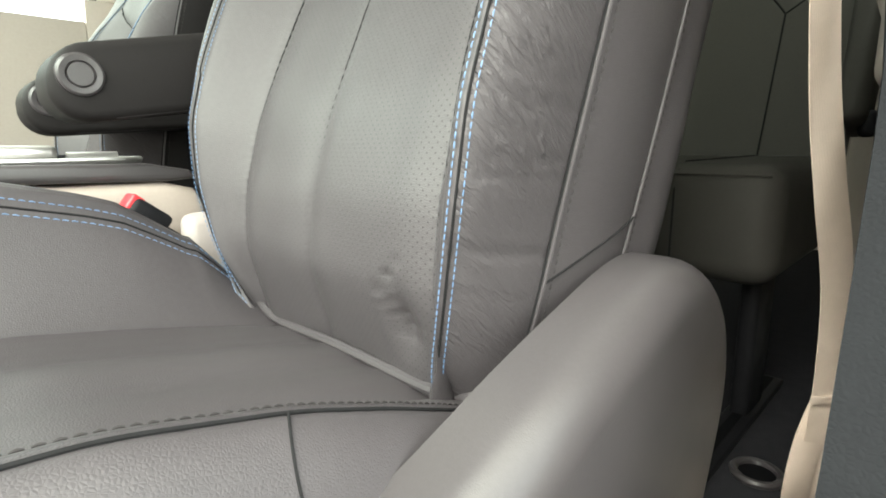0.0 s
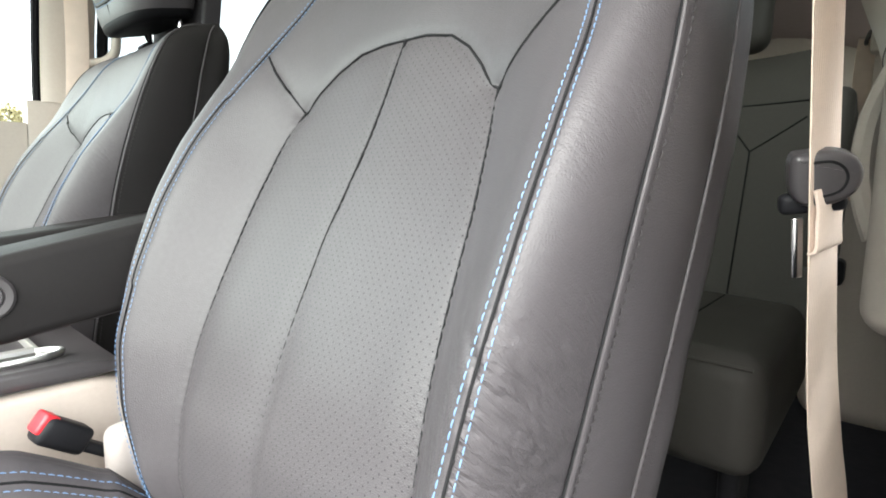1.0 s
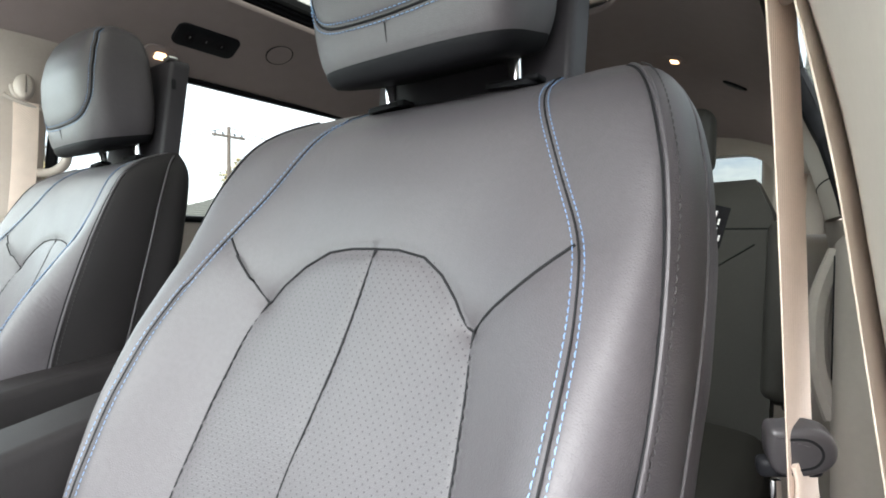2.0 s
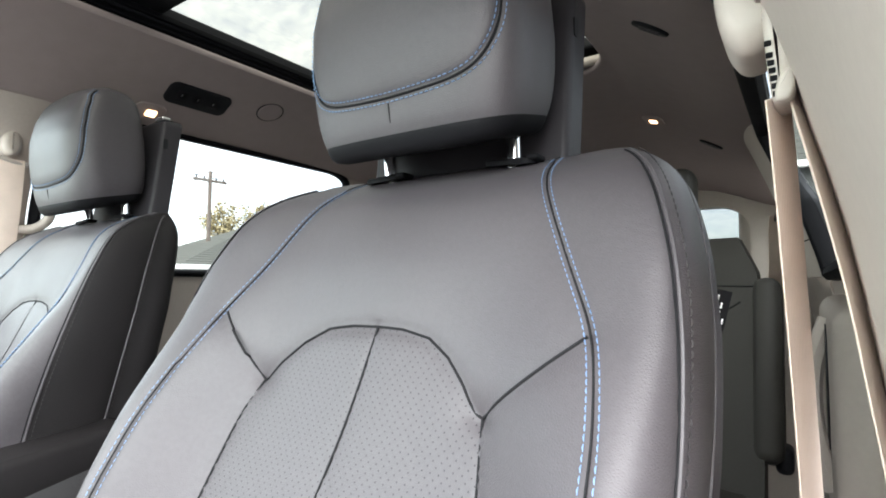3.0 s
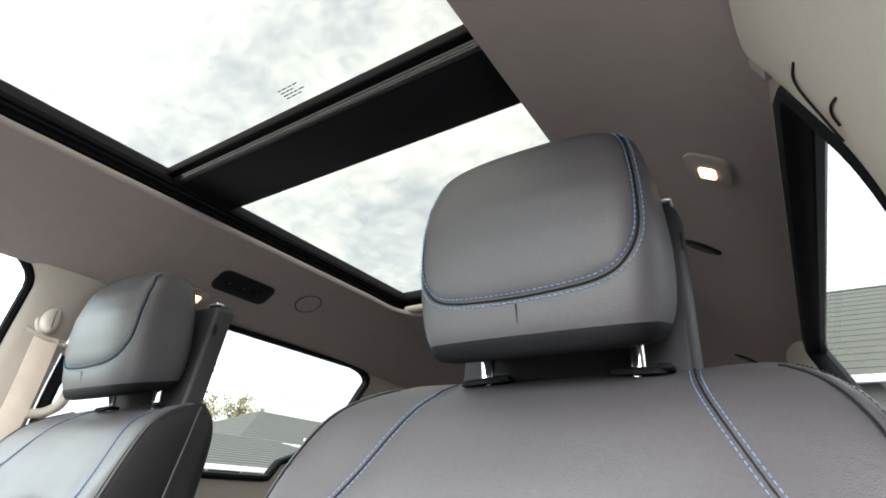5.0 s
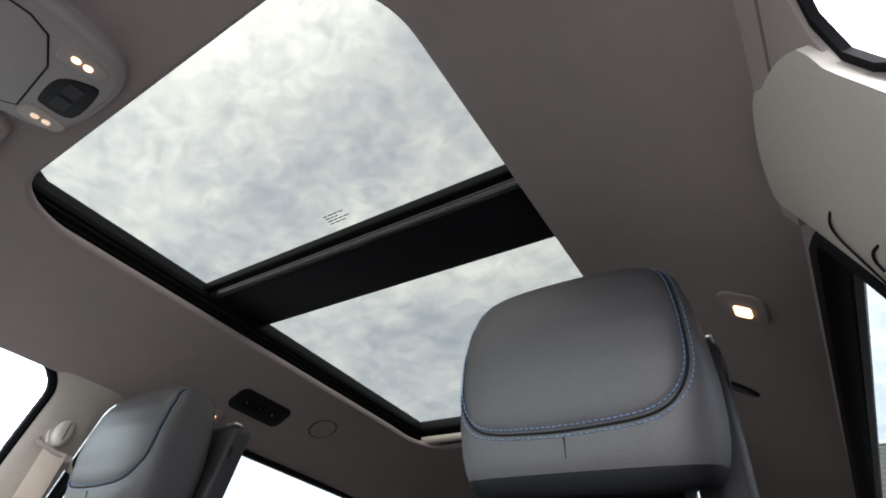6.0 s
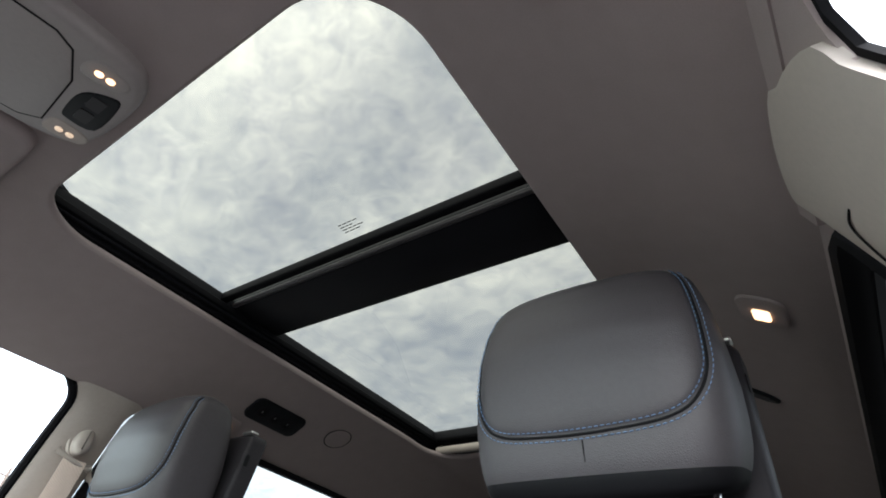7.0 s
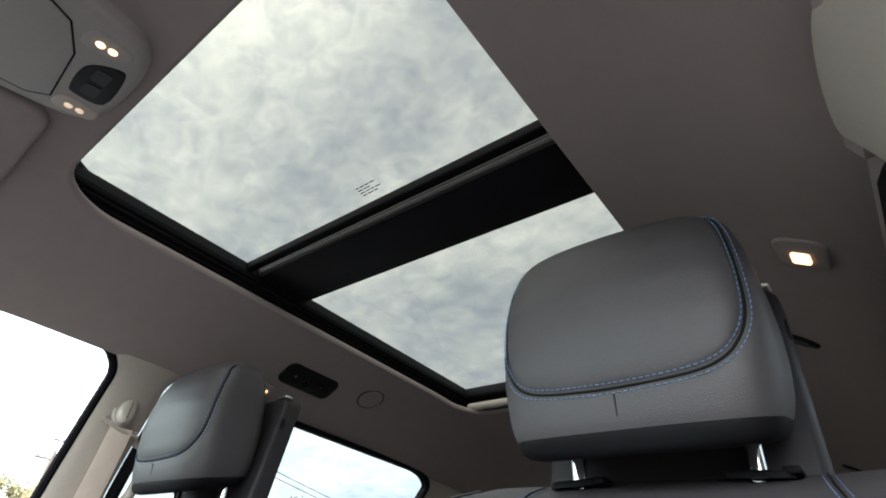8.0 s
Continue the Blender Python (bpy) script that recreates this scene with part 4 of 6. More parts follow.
def wall_patch(name, s, z0, z1, ya, yb, material, thick=0.05, nz=24, ny=8, inset=0.0, label="", bulge=0.0, parent=None, slim=None):
    """A stretch of side wall between two upright edges ya(z) and yb(z); s is -1 on the passenger's side."""
    def at(u, v, d):
        z = z0 + (z1 - z0) * v
        a, b = ya(z), yb(z)
        bump = bulge * math.sin(math.pi * min(max(u, 0.0), 1.0)) ** 0.6
        ins = inset(z) if callable(inset) else inset
        return Vector((XC + s * (W_IN(z) - ins - bump + d * (slim(z) if slim else 1.0)), a + (b - a) * u, z))
    bm = solid_patch(at, lin(0, 1, ny), lin(0, 1, nz), thick)
    if parent:
        return part(name, bm, material, parent, label)
    return structure(name, bm, material, label, "car interior trim")


def const(v):
    return lambda z: v


def corner(y, z_top, r, sign, flat=9.0):
    """An upright edge at y that curls by sign towards the top."""
    def f(z):
        k = z - (z_top - r)
        if k <= 0:
            return y
        return y + sign * r * flat * 0.1 * (1 - math.sqrt(max(1 - min(k / r, 1) ** 2, 0)))
    return f


SILL = 0.845
SILL_F = 0.792


def pillar_front(z):
    """The front edge of the driver's centre pillar, which curls into the roof rail."""
    k = min(max((z - 0.74) / 0.10, 0.0), 1.0)
    return -0.235 - 0.085 * k * k * (3 - 2 * k) + 0.02 * max(0.0, z - 0.9) / 0.2 + 0.016 * min(max((z - 1.0) / 0.1, 0.0), 1.0) - (max(0.0, z - 1.14) / 0.04) ** 2 * 0.045


def thin_top(z):
    """The pillar grows slim where it runs into the roof rail."""
    return 1.0 - 0.86 * min(max((z - 1.05) / 0.07, 0.0), 1.0)


def trim_front(z):
    """The front edge of the driver's pillar trim, whose top end is rounded and leaves the roof rail bare."""
    k = min(max((z - 1.13) / 0.082, 0.0), 1.0)
    return max(pillar_front(z), -0.296 + 0.075 * k ** 2.4) if z > 1.13 else pillar_front(z)


def pillar_rear(z, s):
    """The rear edge of the centre pillar."""
    y = -0.032 + 0.03 * max(0.0, 1.0 - z)
    if s > 0:
        k = min(max((z - 0.98) / 0.13, 0.0), 1.0)
        return y - 0.045 * k * k * (3 - 2 * k)
    return y + 0.06 * max(0.0, (z - 1.19) / 0.07) ** 2


# floor
bm = solid_patch(lambda u, v, d: Vector((XC + u, v, 0.0 - d)), lin(-0.87, 0.862, 10), lin(-1.5, 2.25, 16), 0.03)
structure("floor", bm, CARPET, "dark grey carpeted car floor", "floor")

for s, tag in ((-1, "passenger"), (1, "driver")):
    if s < 0:
        wall_patch("door_panel", s, 0.0, SILL_F, const(-1.45), const(-0.172), TRIM, 0.06, 16, 24, label="pale grey front door trim panel")
        ya, yb = corner(-0.142, 1.262, 0.075, -1, 16), lambda z: pillar_rear(z, -1)
        wall_patch("pillar_header", s, 1.228, 1.28, ya, const(0.05), HEADLINER, 0.03, 18, 12, -0.003, "grey header above the centre pillar")
        wall_patch("b_pillar", s, SILL, 1.236, ya, yb, TRIM, 0.05, 40, 12, 0.004, "pale grey centre pillar trim", 0.012)
        wall_patch("b_pillar_base", s, 0.0, SILL, const(-0.170), const(0.042), TRIM, 0.05, 12, 8, 0.002, "pale grey lower pillar trim", 0.008)
    else:
        wall_patch("pillar_header", s, 1.205, 1.275, const(-0.40), const(-0.05), HEADLINER, 0.03, 6, 12, -0.004, "grey header above the centre pillar")
        wall_patch("roof_rail", s, 1.10, 1.214, pillar_front, const(-0.12), HEADLINER, 0.008, 16, 10, -0.006, "grey fabric roof rail over the centre pillar")
        pillar = wall_patch("b_pillar", s, 0.60, 1.218, trim_front, lambda z: pillar_rear(z, 1), TRIM, 0.07, 60, 14, 0.001, "pale grey centre pillar trim", 0.006, slim=thin_top)
        for seam in (((-0.136, 1.146), (-0.119, 1.148), (-0.109, 1.143), (-0.103, 1.131), (-0.098, 1.113), (-0.093, 1.094)), ((-0.138, 1.103), (-0.123, 1.108), (-0.113, 1.106), (-0.109, 1.098))):
            part("seam", tube(smooth_path([(XC + W_IN(z) - 0.0066, y, z) for y, z in seam], 4), 0.0011, 5), SEAM, pillar)
        wall_patch("b_pillar_base", s, -0.05, 0.61, lambda z: -0.20 - 0.09 * min(max((0.50 - z) / 0.2, 0.0), 1.0), const(0.02), GRAINED, 0.12, 20, 8, lambda z: 0.034 - 0.075 * max(0.0, min(z, 0.6) - 0.27) * 0.9, "black grained lower pillar trim", 0.006)
        wall_patch("door_seal", s, -0.05, 1.255, lambda z: pillar_front(z) - 0.008, lambda z: pillar_front(z) - 0.001, RUBBER, 0.006, 60, 4, lambda z: -0.062 * thin_top(z), "black rubber door seal")
        wall_patch("rocker_panel", s, -0.1, 0.03, const(-1.45), const(-0.2), BLACK, 0.08, 4, 20, 0.0, "black door sill plate")
    # sliding door with its window
    y0 = 0.022
    out = 0.0 if s < 0 else -0.015
    top = 1.238 if s < 0 else 1.188
    wall_patch("sliding_door_panel", s, 0.0, SILL, const(y0 + 0.02), const(1.02), TRIM, 0.06, 16, 16, -0.003 + out, "pale grey sliding door trim panel")

    def rear_edge(z, raised=0.0 if s < 0 else 0.075):
        z -= raised
        if z < 0.90:
            return 0.66 + (z - 0.845) * 0.6
        if z < 1.02:
            return 0.693 + 0.20 * math.sin(math.pi / 2 * (z - 0.90) / 0.12)
        k = max(0.0, z - 1.185) / 0.05
        return 0.893 + 0.33 * (z - 1.02) - 0.10 * min(k, 1) ** 2.4
    belly = 0.0 if s < 0 else 0.042
    rear = wall_patch("rear_pillar", s, SILL, 1.262, rear_edge, const(1.42), TRIM, 0.02, 46, 20, out, "pale grey rear pillar trim", belly)
    part("seam", tube([(XC + s * (W_IN(0.915) - out - 0.0002 - belly * math.sin(math.pi * (y - rear_edge(0.915)) / (1.42 - rear_edge(0.915))) ** 0.6), y, 0.915) for y in lin(rear_edge(0.915) + 0.02, 1.38, 24)], 0.0013, 5), SEAM, rear)
    wall_patch("rear_pillar_base", s, 0.22, 0.848, const(0.93), const(1.40), TRIM, 0.02, 24, 16, lambda z: out + 0.001, "pale grey lower rear pillar trim", belly + 0.001)
    structure("wheel_housing", rbox(XC + s * 0.745, 1.74, 0.40, 0.26, 0.88, 0.84, 0.07, 6), TRIM, "pale grey moulded wheel housing cover", "car interior trim")
    wall_patch("rear_side_panel", s, 0.0, SILL, const(1.022), const(2.2), TRIM, 0.06, 10, 10, 0.0, "pale grey rear side trim panel")
    wall_patch("rear_quarter", s, SILL, 1.262, const(1.90), const(2.2), TRIM, 0.06, 10, 6, 0.002, "pale grey tail pillar trim")
    wall_patch("quarter_header", s, 1.19, 1.262, const(1.42), const(1.90), TRIM, 0.05, 4, 10, 0.0, "pale grey trim over the rear quarter window")
    # window rail over the sliding door, black frame and pane
    wall_patch("window_header", s, top, 1.275, const(pillar_rear(top, s) + 0.006), const(0.92), HEADLINER, 0.014, 6, 24, 0.001 + out, "grey header above the side window")
    win = thing("window_%d" % (1 if s < 0 else 2), "tinted side window with a black rubber frame", "car window", kind="structure")
    pts = [(pillar_rear(z, s) + 0.018, z) for z in lin(SILL + 0.008, top - 0.01, 20)] + [(y, top - 0.004) for y in lin(pillar_rear(top, s) + 0.04, 0.84, 20)] + [(rear_edge(z) - 0.008, z) for z in lin(top - 0.01, SILL + 0.008, 34)] + [(y, SILL + 0.006) for y in lin(0.64, y0 + 0.03, 14)]
    loop = [Vector((XC + s * (W_IN(z) - 0.002 - out), y, z)) for y, z in pts]
    part("window_frame", tube(loop + loop[:1], 0.013 if s < 0 else 0.017, 8, flat=0.8), RUBBER, win, "black rubber frame")
    loop2 = [Vector((XC + s * (W_IN(z) + 0.012 - out), y, z)) for y, z in pts]
    part("window_frame", tube(loop2 + loop2[:1], 0.010 if s < 0 else 0.012, 8), BLACK, win, "black inner frame")
    pane = part("pane", sheet(lambda u, v: Vector((XC + s * (W_IN(SILL + 0.40 * v) + 0.02 - out), -0.08 + 1.08 * u, SILL + 0.40 * v)), lin(0, 1, 6), lin(0, 1, 8)), PRIVACY_GLASS, win)
    qw = thing("window_%d" % (3 if s < 0 else 4), "rear quarter window", "car window", kind="structure")
    pane = part("pane", sheet(lambda u, v: Vector((XC + s * (W_IN(SILL + 0.36 * v) + 0.02), 1.41 + 0.5 * u, SILL + 0.36 * v)), lin(0, 1, 4), lin(0, 1, 6)), PRIVACY_GLASS, qw)

# passenger front window: header, pane, edge seal
wall_patch("window_header", -1, 1.258, 1.285, const(-1.2), const(-0.15), HEADLINER, 0.05, 4, 24, 0.0, "grey header above the front side window")
win = thing("window_5", "clear front passenger window", "car window", kind="structure")
pane = part("pane", sheet(lambda u, v: Vector((XC - (W_IN(SILL_F + 0.45 * v) + 0.022), -1.2 + 1.03 * u, SILL_F + 0.45 * v)), lin(0, 1, 6), lin(0, 1, 8)), SIDE_GLASS, win)
pane.visible_shadow = False
edge = corner(-0.142, 1.262, 0.075, -1, 16)
part("window_frame", tube([Vector((XC - (W_IN(z) + 0.008), edge(z) - 0.006, z)) for z in lin(SILL_F, 1.246, 40)], 0.010, 8), RUBBER, win, "black rubber seal")
# driver's side header over the open door
wall_patch("door_header", 1, 1.192, 1.27, const(-1.2), const(-0.365), HEADLINER, 0.012, 10, 24, 0.0, "grey header above the driver's door")

# dash wall, windscreen, tail
bm = rbox(XC, -1.5, 0.38, 1.72, 0.1, 0.86, 0.03)
structure("dash_wall", bm, BLACK, "plain dark dashboard wall", "dashboard")
ws = thing("window_6", "windscreen", "car window", kind="structure")
pane = part("pane", sheet(lambda u, v: Vector((XC + u * (0.80 - 0.12 * v), -1.5 + 0.68 * v, 0.80 + 0.50 * v)), lin(-1, 1, 6), lin(0, 1, 6)), SIDE_GLASS, ws)
pane.visible_shadow = False
bm = rbox(XC, 2.22, 0.42, 1.68, 0.06, 0.88, 0.02)
structure("tailgate_panel", bm, TRIM, "pale grey tailgate trim", "car interior trim")
for s in (-1, 1):
    bm = rbox(XC + s * 0.66, 2.16, 1.06, 0.26, 0.08, 0.42, 0.03)
    structure("tail_pillar", bm, TRIM, "pale grey tailgate pillar trim", "car interior trim")
bm = rbox(XC, 2.13, 1.26, 1.36, 0.1, 0.10, 0.03)
structure("tail_header", bm, TRIM, "pale grey trim over the tailgate window", "car interior trim")
hole, rim = rounded(1.16, 0.40, 0.12, 8), rounded(1.50, 0.62, 0.02, 8)
bm = bmesh.new()
rings = [[bm.verts.new((XC + a, y, 0.965 + b)) for a, b in shape] for shape, y in ((rim, 2.066), (hole, 2.066), (hole, 2.15))]
for r0, r1 in zip(rings, rings[1:]):
    for k in range(len(r0)):
        bm.faces.new((r0[k], r0[(k + 1) % len(r0)], r1[(k + 1) % len(r0)], r1[k]))
structure("tail_frame", bm, TRIM, "pale grey rounded surround of the tailgate window", "car interior trim", smooth=False)
tg = thing("window_7", "tailgate window", "car window", kind="structure")
pane = part("pane", sheet(lambda u, v: Vector((XC + 0.6 * u, 2.22 - 0.1 * v, 0.84 + 0.42 * v)), lin(-1, 1, 4), lin(0, 1, 4)), REAR_GLASS, tg)

# ---- headliner and roof ----
OPEN_Y0, OPEN_Y1, OPEN_HX = -0.462, 0.80, 0.388


def opening(k, n, grow=0.0, r=0.115):
    """The outline of the roof opening, n points from the middle of its front edge."""
    w, h = 2 * (OPEN_HX + grow), OPEN_Y1 - OPEN_Y0 + 2 * grow
    pts = rounded(w, h, max(r + grow, 0.01), 14)
    return pts


inner = opening(0, 0)
cy = (OPEN_Y0 + OPEN_Y1) / 2
dense = []
for a, b in zip(inner, inner[1:] + inner[:1]):
    L = math.hypot(b[0] - a[0], b[1] - a[1])
    m = max(1, int(L / 0.03))
    for k in range(m):
        dense.append((a[0] + (b[0] - a[0]) * k / m, a[1] + (b[1] - a[1]) * k / m))
Y_FRONT, Y_REAR, HX = -0.86, 2.14, 0.655


def outer_point(px, py):
    """Where the ray from the opening's middle meets the headliner's outline."""
    y0, y1 = Y_FRONT - cy, Y_REAR - cy
    t = min(((HX + (0.04 if px > 0 else 0.0)) / abs(px)) if px else 1e9, (y1 / py) if py > 0 else 1e9, (y0 / py) if py < 0 else 1e9)
    return px * t, py * t


bm = bmesh.new()
rings = []
N_R = 30
for k in range(N_R + 1):
    t = (k / N_R) ** 1.5
    ring = []
    for px, py in dense:
        ox, oy = outer_point(px, py)
        x, y = px + (ox - px) * t, py + (oy - py) * t
        z = roof_z(XC + x, cy + y)
        ring.append(bm.verts.new((XC + x, cy + y, z)))
    rings.append(ring)
# rolled lip round the opening
lip = []
for dz, grow in ((0.003, -0.003), (0.008, -0.004), (0.013, -0.002), (0.016, 0.004)):
    lip.append([bm.verts.new((XC + px * (1 + grow / 0.5), cy + py * (1 + grow / 0.6), roof_z(XC + px, cy + py) + dz)) for px, py in dense])
rings = lip[::-1] + rings
# upper skin of the roof
for r0, r1 in zip(rings, rings[1:]):
    for i in range(len(dense)):
        bm.faces.new((r0[i], r0[(i + 1) % len(dense)], r1[(i + 1) % len(dense)], r1[i]))
structure("ceiling", bm, HEADLINER, "taupe knit headliner with a large roof opening", "headliner")
bm = bmesh.new()
rings = []
for t in lin(0, 1, 8):
    ring = []
    for px, py in dense:
        ox, oy = outer_point(px, py)
        ox, oy = ox * 1.012, oy * 1.03
        sx, sy = px * 1.05, py * 1.05
        x, y = sx + (ox - sx) * t, sy + (oy - sy) * t
        ring.append(bm.verts.new((XC + x, cy + y, max(roof_z(XC + x, cy + y), 1.22) + 0.085 - 0.04 * t)))
    rings.append(ring)
for r0, r1 in zip(rings, rings[1:]):
    for i in range(len(dense)):
        bm.faces.new((r0[i], r0[(i + 1) % len(dense)], r1[(i + 1) % len(dense)], r1[i]))
structure("roof_skin", bm, PAINT, "painted steel car roof", "car roof")

# ---- panoramic roof ----
pano = thing("panoramic_sunroof", "two-pane tinted panoramic sunroof with black frame", "sunroof", kind="structure")
GZ = 1.432
BAR0, BAR1 = -0.072, 0.087
for nm, y0, y1 in (("glass_pane", -0.50, BAR0 + 0.03), ("glass_pane", BAR1 - 0.02, 0.86)):
    pane = part(nm, rbox(XC, (y0 + y1) / 2, GZ + 0.012, 0.84, y1 - y0, 0.006, 0.0), ROOF_GLASS, pano, "smoked roof glass", smooth=False)
GX = 0.388
for s in (-1, 1):
    part("side_rail", rbox(XC + s * (GX + 0.033), 0.17, GZ - 0.014, 0.066, 1.42, 0.042, 0.006), BLACK, pano, "black guide rail")
    part("rail_groove", rbox(XC + s * (GX - 0.004), 0.17, GZ - 0.024, 0.012, 1.40, 0.014, 0.003), RUBBER, pano)
    part("rail_groove", rbox(XC + s * (GX + 0.018), 0.17, GZ - 0.040, 0.014, 1.40, 0.012, 0.003), RUBBER, pano)
part("front_rail", rbox(XC, -0.49, GZ - 0.005, 0.80, 0.05, 0.03, 0.006), BLACK, pano, "black front frame")
part("rear_rail", rbox(XC, 0.79, GZ - 0.012, 0.80, 0.09, 0.03, 0.006), BLACK, pano, "black rear frame")
part("blind_bar", tube([(XC - 0.375, 0.762, GZ - 0.055), (XC + 0.375, 0.762, GZ - 0.055)], 0.012, 10), TRIM, pano, "rolled sunshade bar")
bar = part("cross_beam", rbox(XC, (BAR0 + BAR1) / 2 + 0.012, GZ - 0.004, 0.80, BAR1 - BAR0 - 0.02, 0.030, 0.010), BLACK, pano, "black cross beam between the panes")
part("beam_lip", tube([(XC - 0.365, BAR0 + 0.022, GZ - 0.016), (XC - 0.36, BAR0 + 0.020, GZ - 0.017), (XC + 0.36, BAR0 + 0.020, GZ - 0.017), (XC + 0.365, BAR0 + 0.022, GZ - 0.016)], 0.010, 10, flat=0.6), PLASTIC, bar, "rounded grey lip")
part("beam_seal", rbox(XC, BAR0 + 0.002, GZ - 0.002, 0.80, 0.018, 0.022, 0.004), RUBBER, bar)
bm = bmesh.new()
rs = random.Random(3)
for j in range(4):
    x = XC + 0.004
    for k in range(4 - (j % 2)):
        w = 0.006 + 0.007 * rs.random()
        rbox(x + w / 2, BAR0 - 0.045 + j * 0.0065, GZ + 0.0078, w, 0.0016, 0.0008, 0.0, bm=bm)
        x += w + 0.003
part("glass_mark", bm, RUBBER, pano, "small unreadable maker's mark on the glass", smooth=False)

# ---- roof fittings ----
def ceiling_frame(x, y):
    """A place on the headliner and its axes: along x, along y, down."""
    e = 0.01
    p = Vector((x, y, roof_z(x, y)))
    ax = (Vector((x + e, y, roof_z(x + e, y))) - Vector((x - e, y, roof_z(x - e, y)))).normalized()
    ay = (Vector((x, y + e, roof_z(x, y + e))) - Vector((x, y - e, roof_z(x, y - e)))).normalized()
    return p, ax, ay, -(ax.cross(ay)).normalized()


def on_ceiling(x, y, turn=0.0):
    p, ax, ay, dn = ceiling_frame(x, y)
    c, sn = math.cos(radians(turn)), math.sin(radians(turn))
    bx, by = ax * c + ay * sn, ay * c - ax * sn
    return lambda a, b, d: p + bx * a + by * b + dn * d


def roof_lamp(x, y, label):
    lamp = thing("roof_lamp", label, "lamp", "roof lamps")
    at = on_ceiling(x, y)
    part("bezel", extrude_outline(rounded(0.062, 0.075, 0.02, 6), lambda a, b, d: at(a, b, d - 0.004), 0.008, 0.003), HEADLINER, lamp, "taupe plastic bezel")
    part("lens", extrude_outline(rounded(0.022, 0.025, 0.004, 3), lambda a, b, d: at(a, b + 0.004, d + 0.0035), 0.004, 0.0015), LAMP, lamp, "lit warm white lens")


roof_lamp(0.163, 0.167, "small lit reading lamp in the headliner")
roof_lamp(2 * XC - 0.163, 0.167, "small lit reading lamp in the headliner")
roof_lamp(-0.039, 1.165, "small lit reading lamp in the headliner")


def switch_panel(x, y):
    pan = thing("roof_control_panel", "black switch panel in the headliner", "control panel")
    at = on_ceiling(x, y)
    pl = part("plate", extrude_outline(rounded(0.072, 0.165, 0.02, 6), lambda a, b, d: at(a, b, d - 0.003), 0.009, 0.004), BLACK, pan)
    for k in range(3):
        part("button", extrude_outline(rounded(0.034, 0.03, 0.004, 3), lambda a, b, d, k=k: at(a, b - 0.045 + 0.042 * k, d + 0.004), 0.002, 0.001), DARK_PLASTIC, pl)
        part("marking", extrude_outline(rounded(0.007, 0.0024, 0.0006, 2), lambda a, b, d, k=k: at(a, b - 0.045 + 0.042 * k, d + 0.0060), 0.0006), SILVER, pl)


switch_panel(-0.962, 0.255)


def round_speaker(x, y, r=0.036):
    sp = thing("roof_speaker", "round taupe speaker grille in the headliner", "speaker")
    at = on_ceiling(x, y)
    circ = [(r * math.cos(2 * math.pi * k / 28), r * math.sin(2 * math.pi * k / 28)) for k in range(28)]
    g = part("grille", extrude_outline(circ, lambda a, b, d: at(a, b, d - 0.003), 0.007, 0.003), HEADLINER, sp)
    part("ring", tube([at(1.04 * a, 1.04 * b, 0.001) for a, b in circ + circ[:1]], 0.0018, 6), BLACK, g)


round_speaker(-0.935, 0.455)


def roof_vent(x, y, turn):
    v = thing("roof_vent", "oval black air vent in the headliner", "air vent", "roof vents")
    at = on_ceiling(x, y, turn)
    oval = [(0.036 * math.cos(2 * math.pi * k / 24), 0.017 * math.sin(2 * math.pi * k / 24)) for k in range(24)]
    b_ = part("body", extrude_outline(oval, lambda a, b, d: at(a, b, d - 0.003), 0.008, 0.003), BLACK, v)
    for k in range(3):
        part("slat", extrude_outline(rounded(0.05 - 0.012 * abs(k - 1), 0.003, 0.001, 2), lambda a, b, d, k=k: at(a, b - 0.008 + 0.008 * k, d + 0.0045), 0.002), PLASTIC, b_)


roof_vent(0.108, 0.488, 10)
roof_vent(0.10, 1.30, 10)


def coat_hook(x, y):
    h = thing("coat_hook", "small pale hook on the headliner", "hook")
    at = on_ceiling(x, y)
    part("hook", tube([at(0, 0, 0), at(0.002, 0.0, 0.014), at(0.004, 0.004, 0.026), at(0.004, 0.016, 0.030), at(0.004, 0.022, 0.022)], 0.0042, 8), TRIM, h)


coat_hook(0.085, 0.30)


def visor_clip(x, y):
    c = thing("visor_clip", "small taupe plastic visor clip on the headliner", "clip")
    at = on_ceiling(x, y)
    part("base", extrude_outline(rounded(0.036, 0.05, 0.014, 6), lambda a, b, d: at(a, b, d - 0.003), 0.009, 0.004), OVERHEAD, c)
    for k in range(3):
        part("slot", extrude_outline(rounded(0.016, 0.0016, 0.0006, 2), lambda a, b, d, k=k: at(a, b - 0.005 + 0.005 * k, d + 0.0056), 0.0008), BLACK, c, "dark slot")


visor_clip(0.094, -0.375)


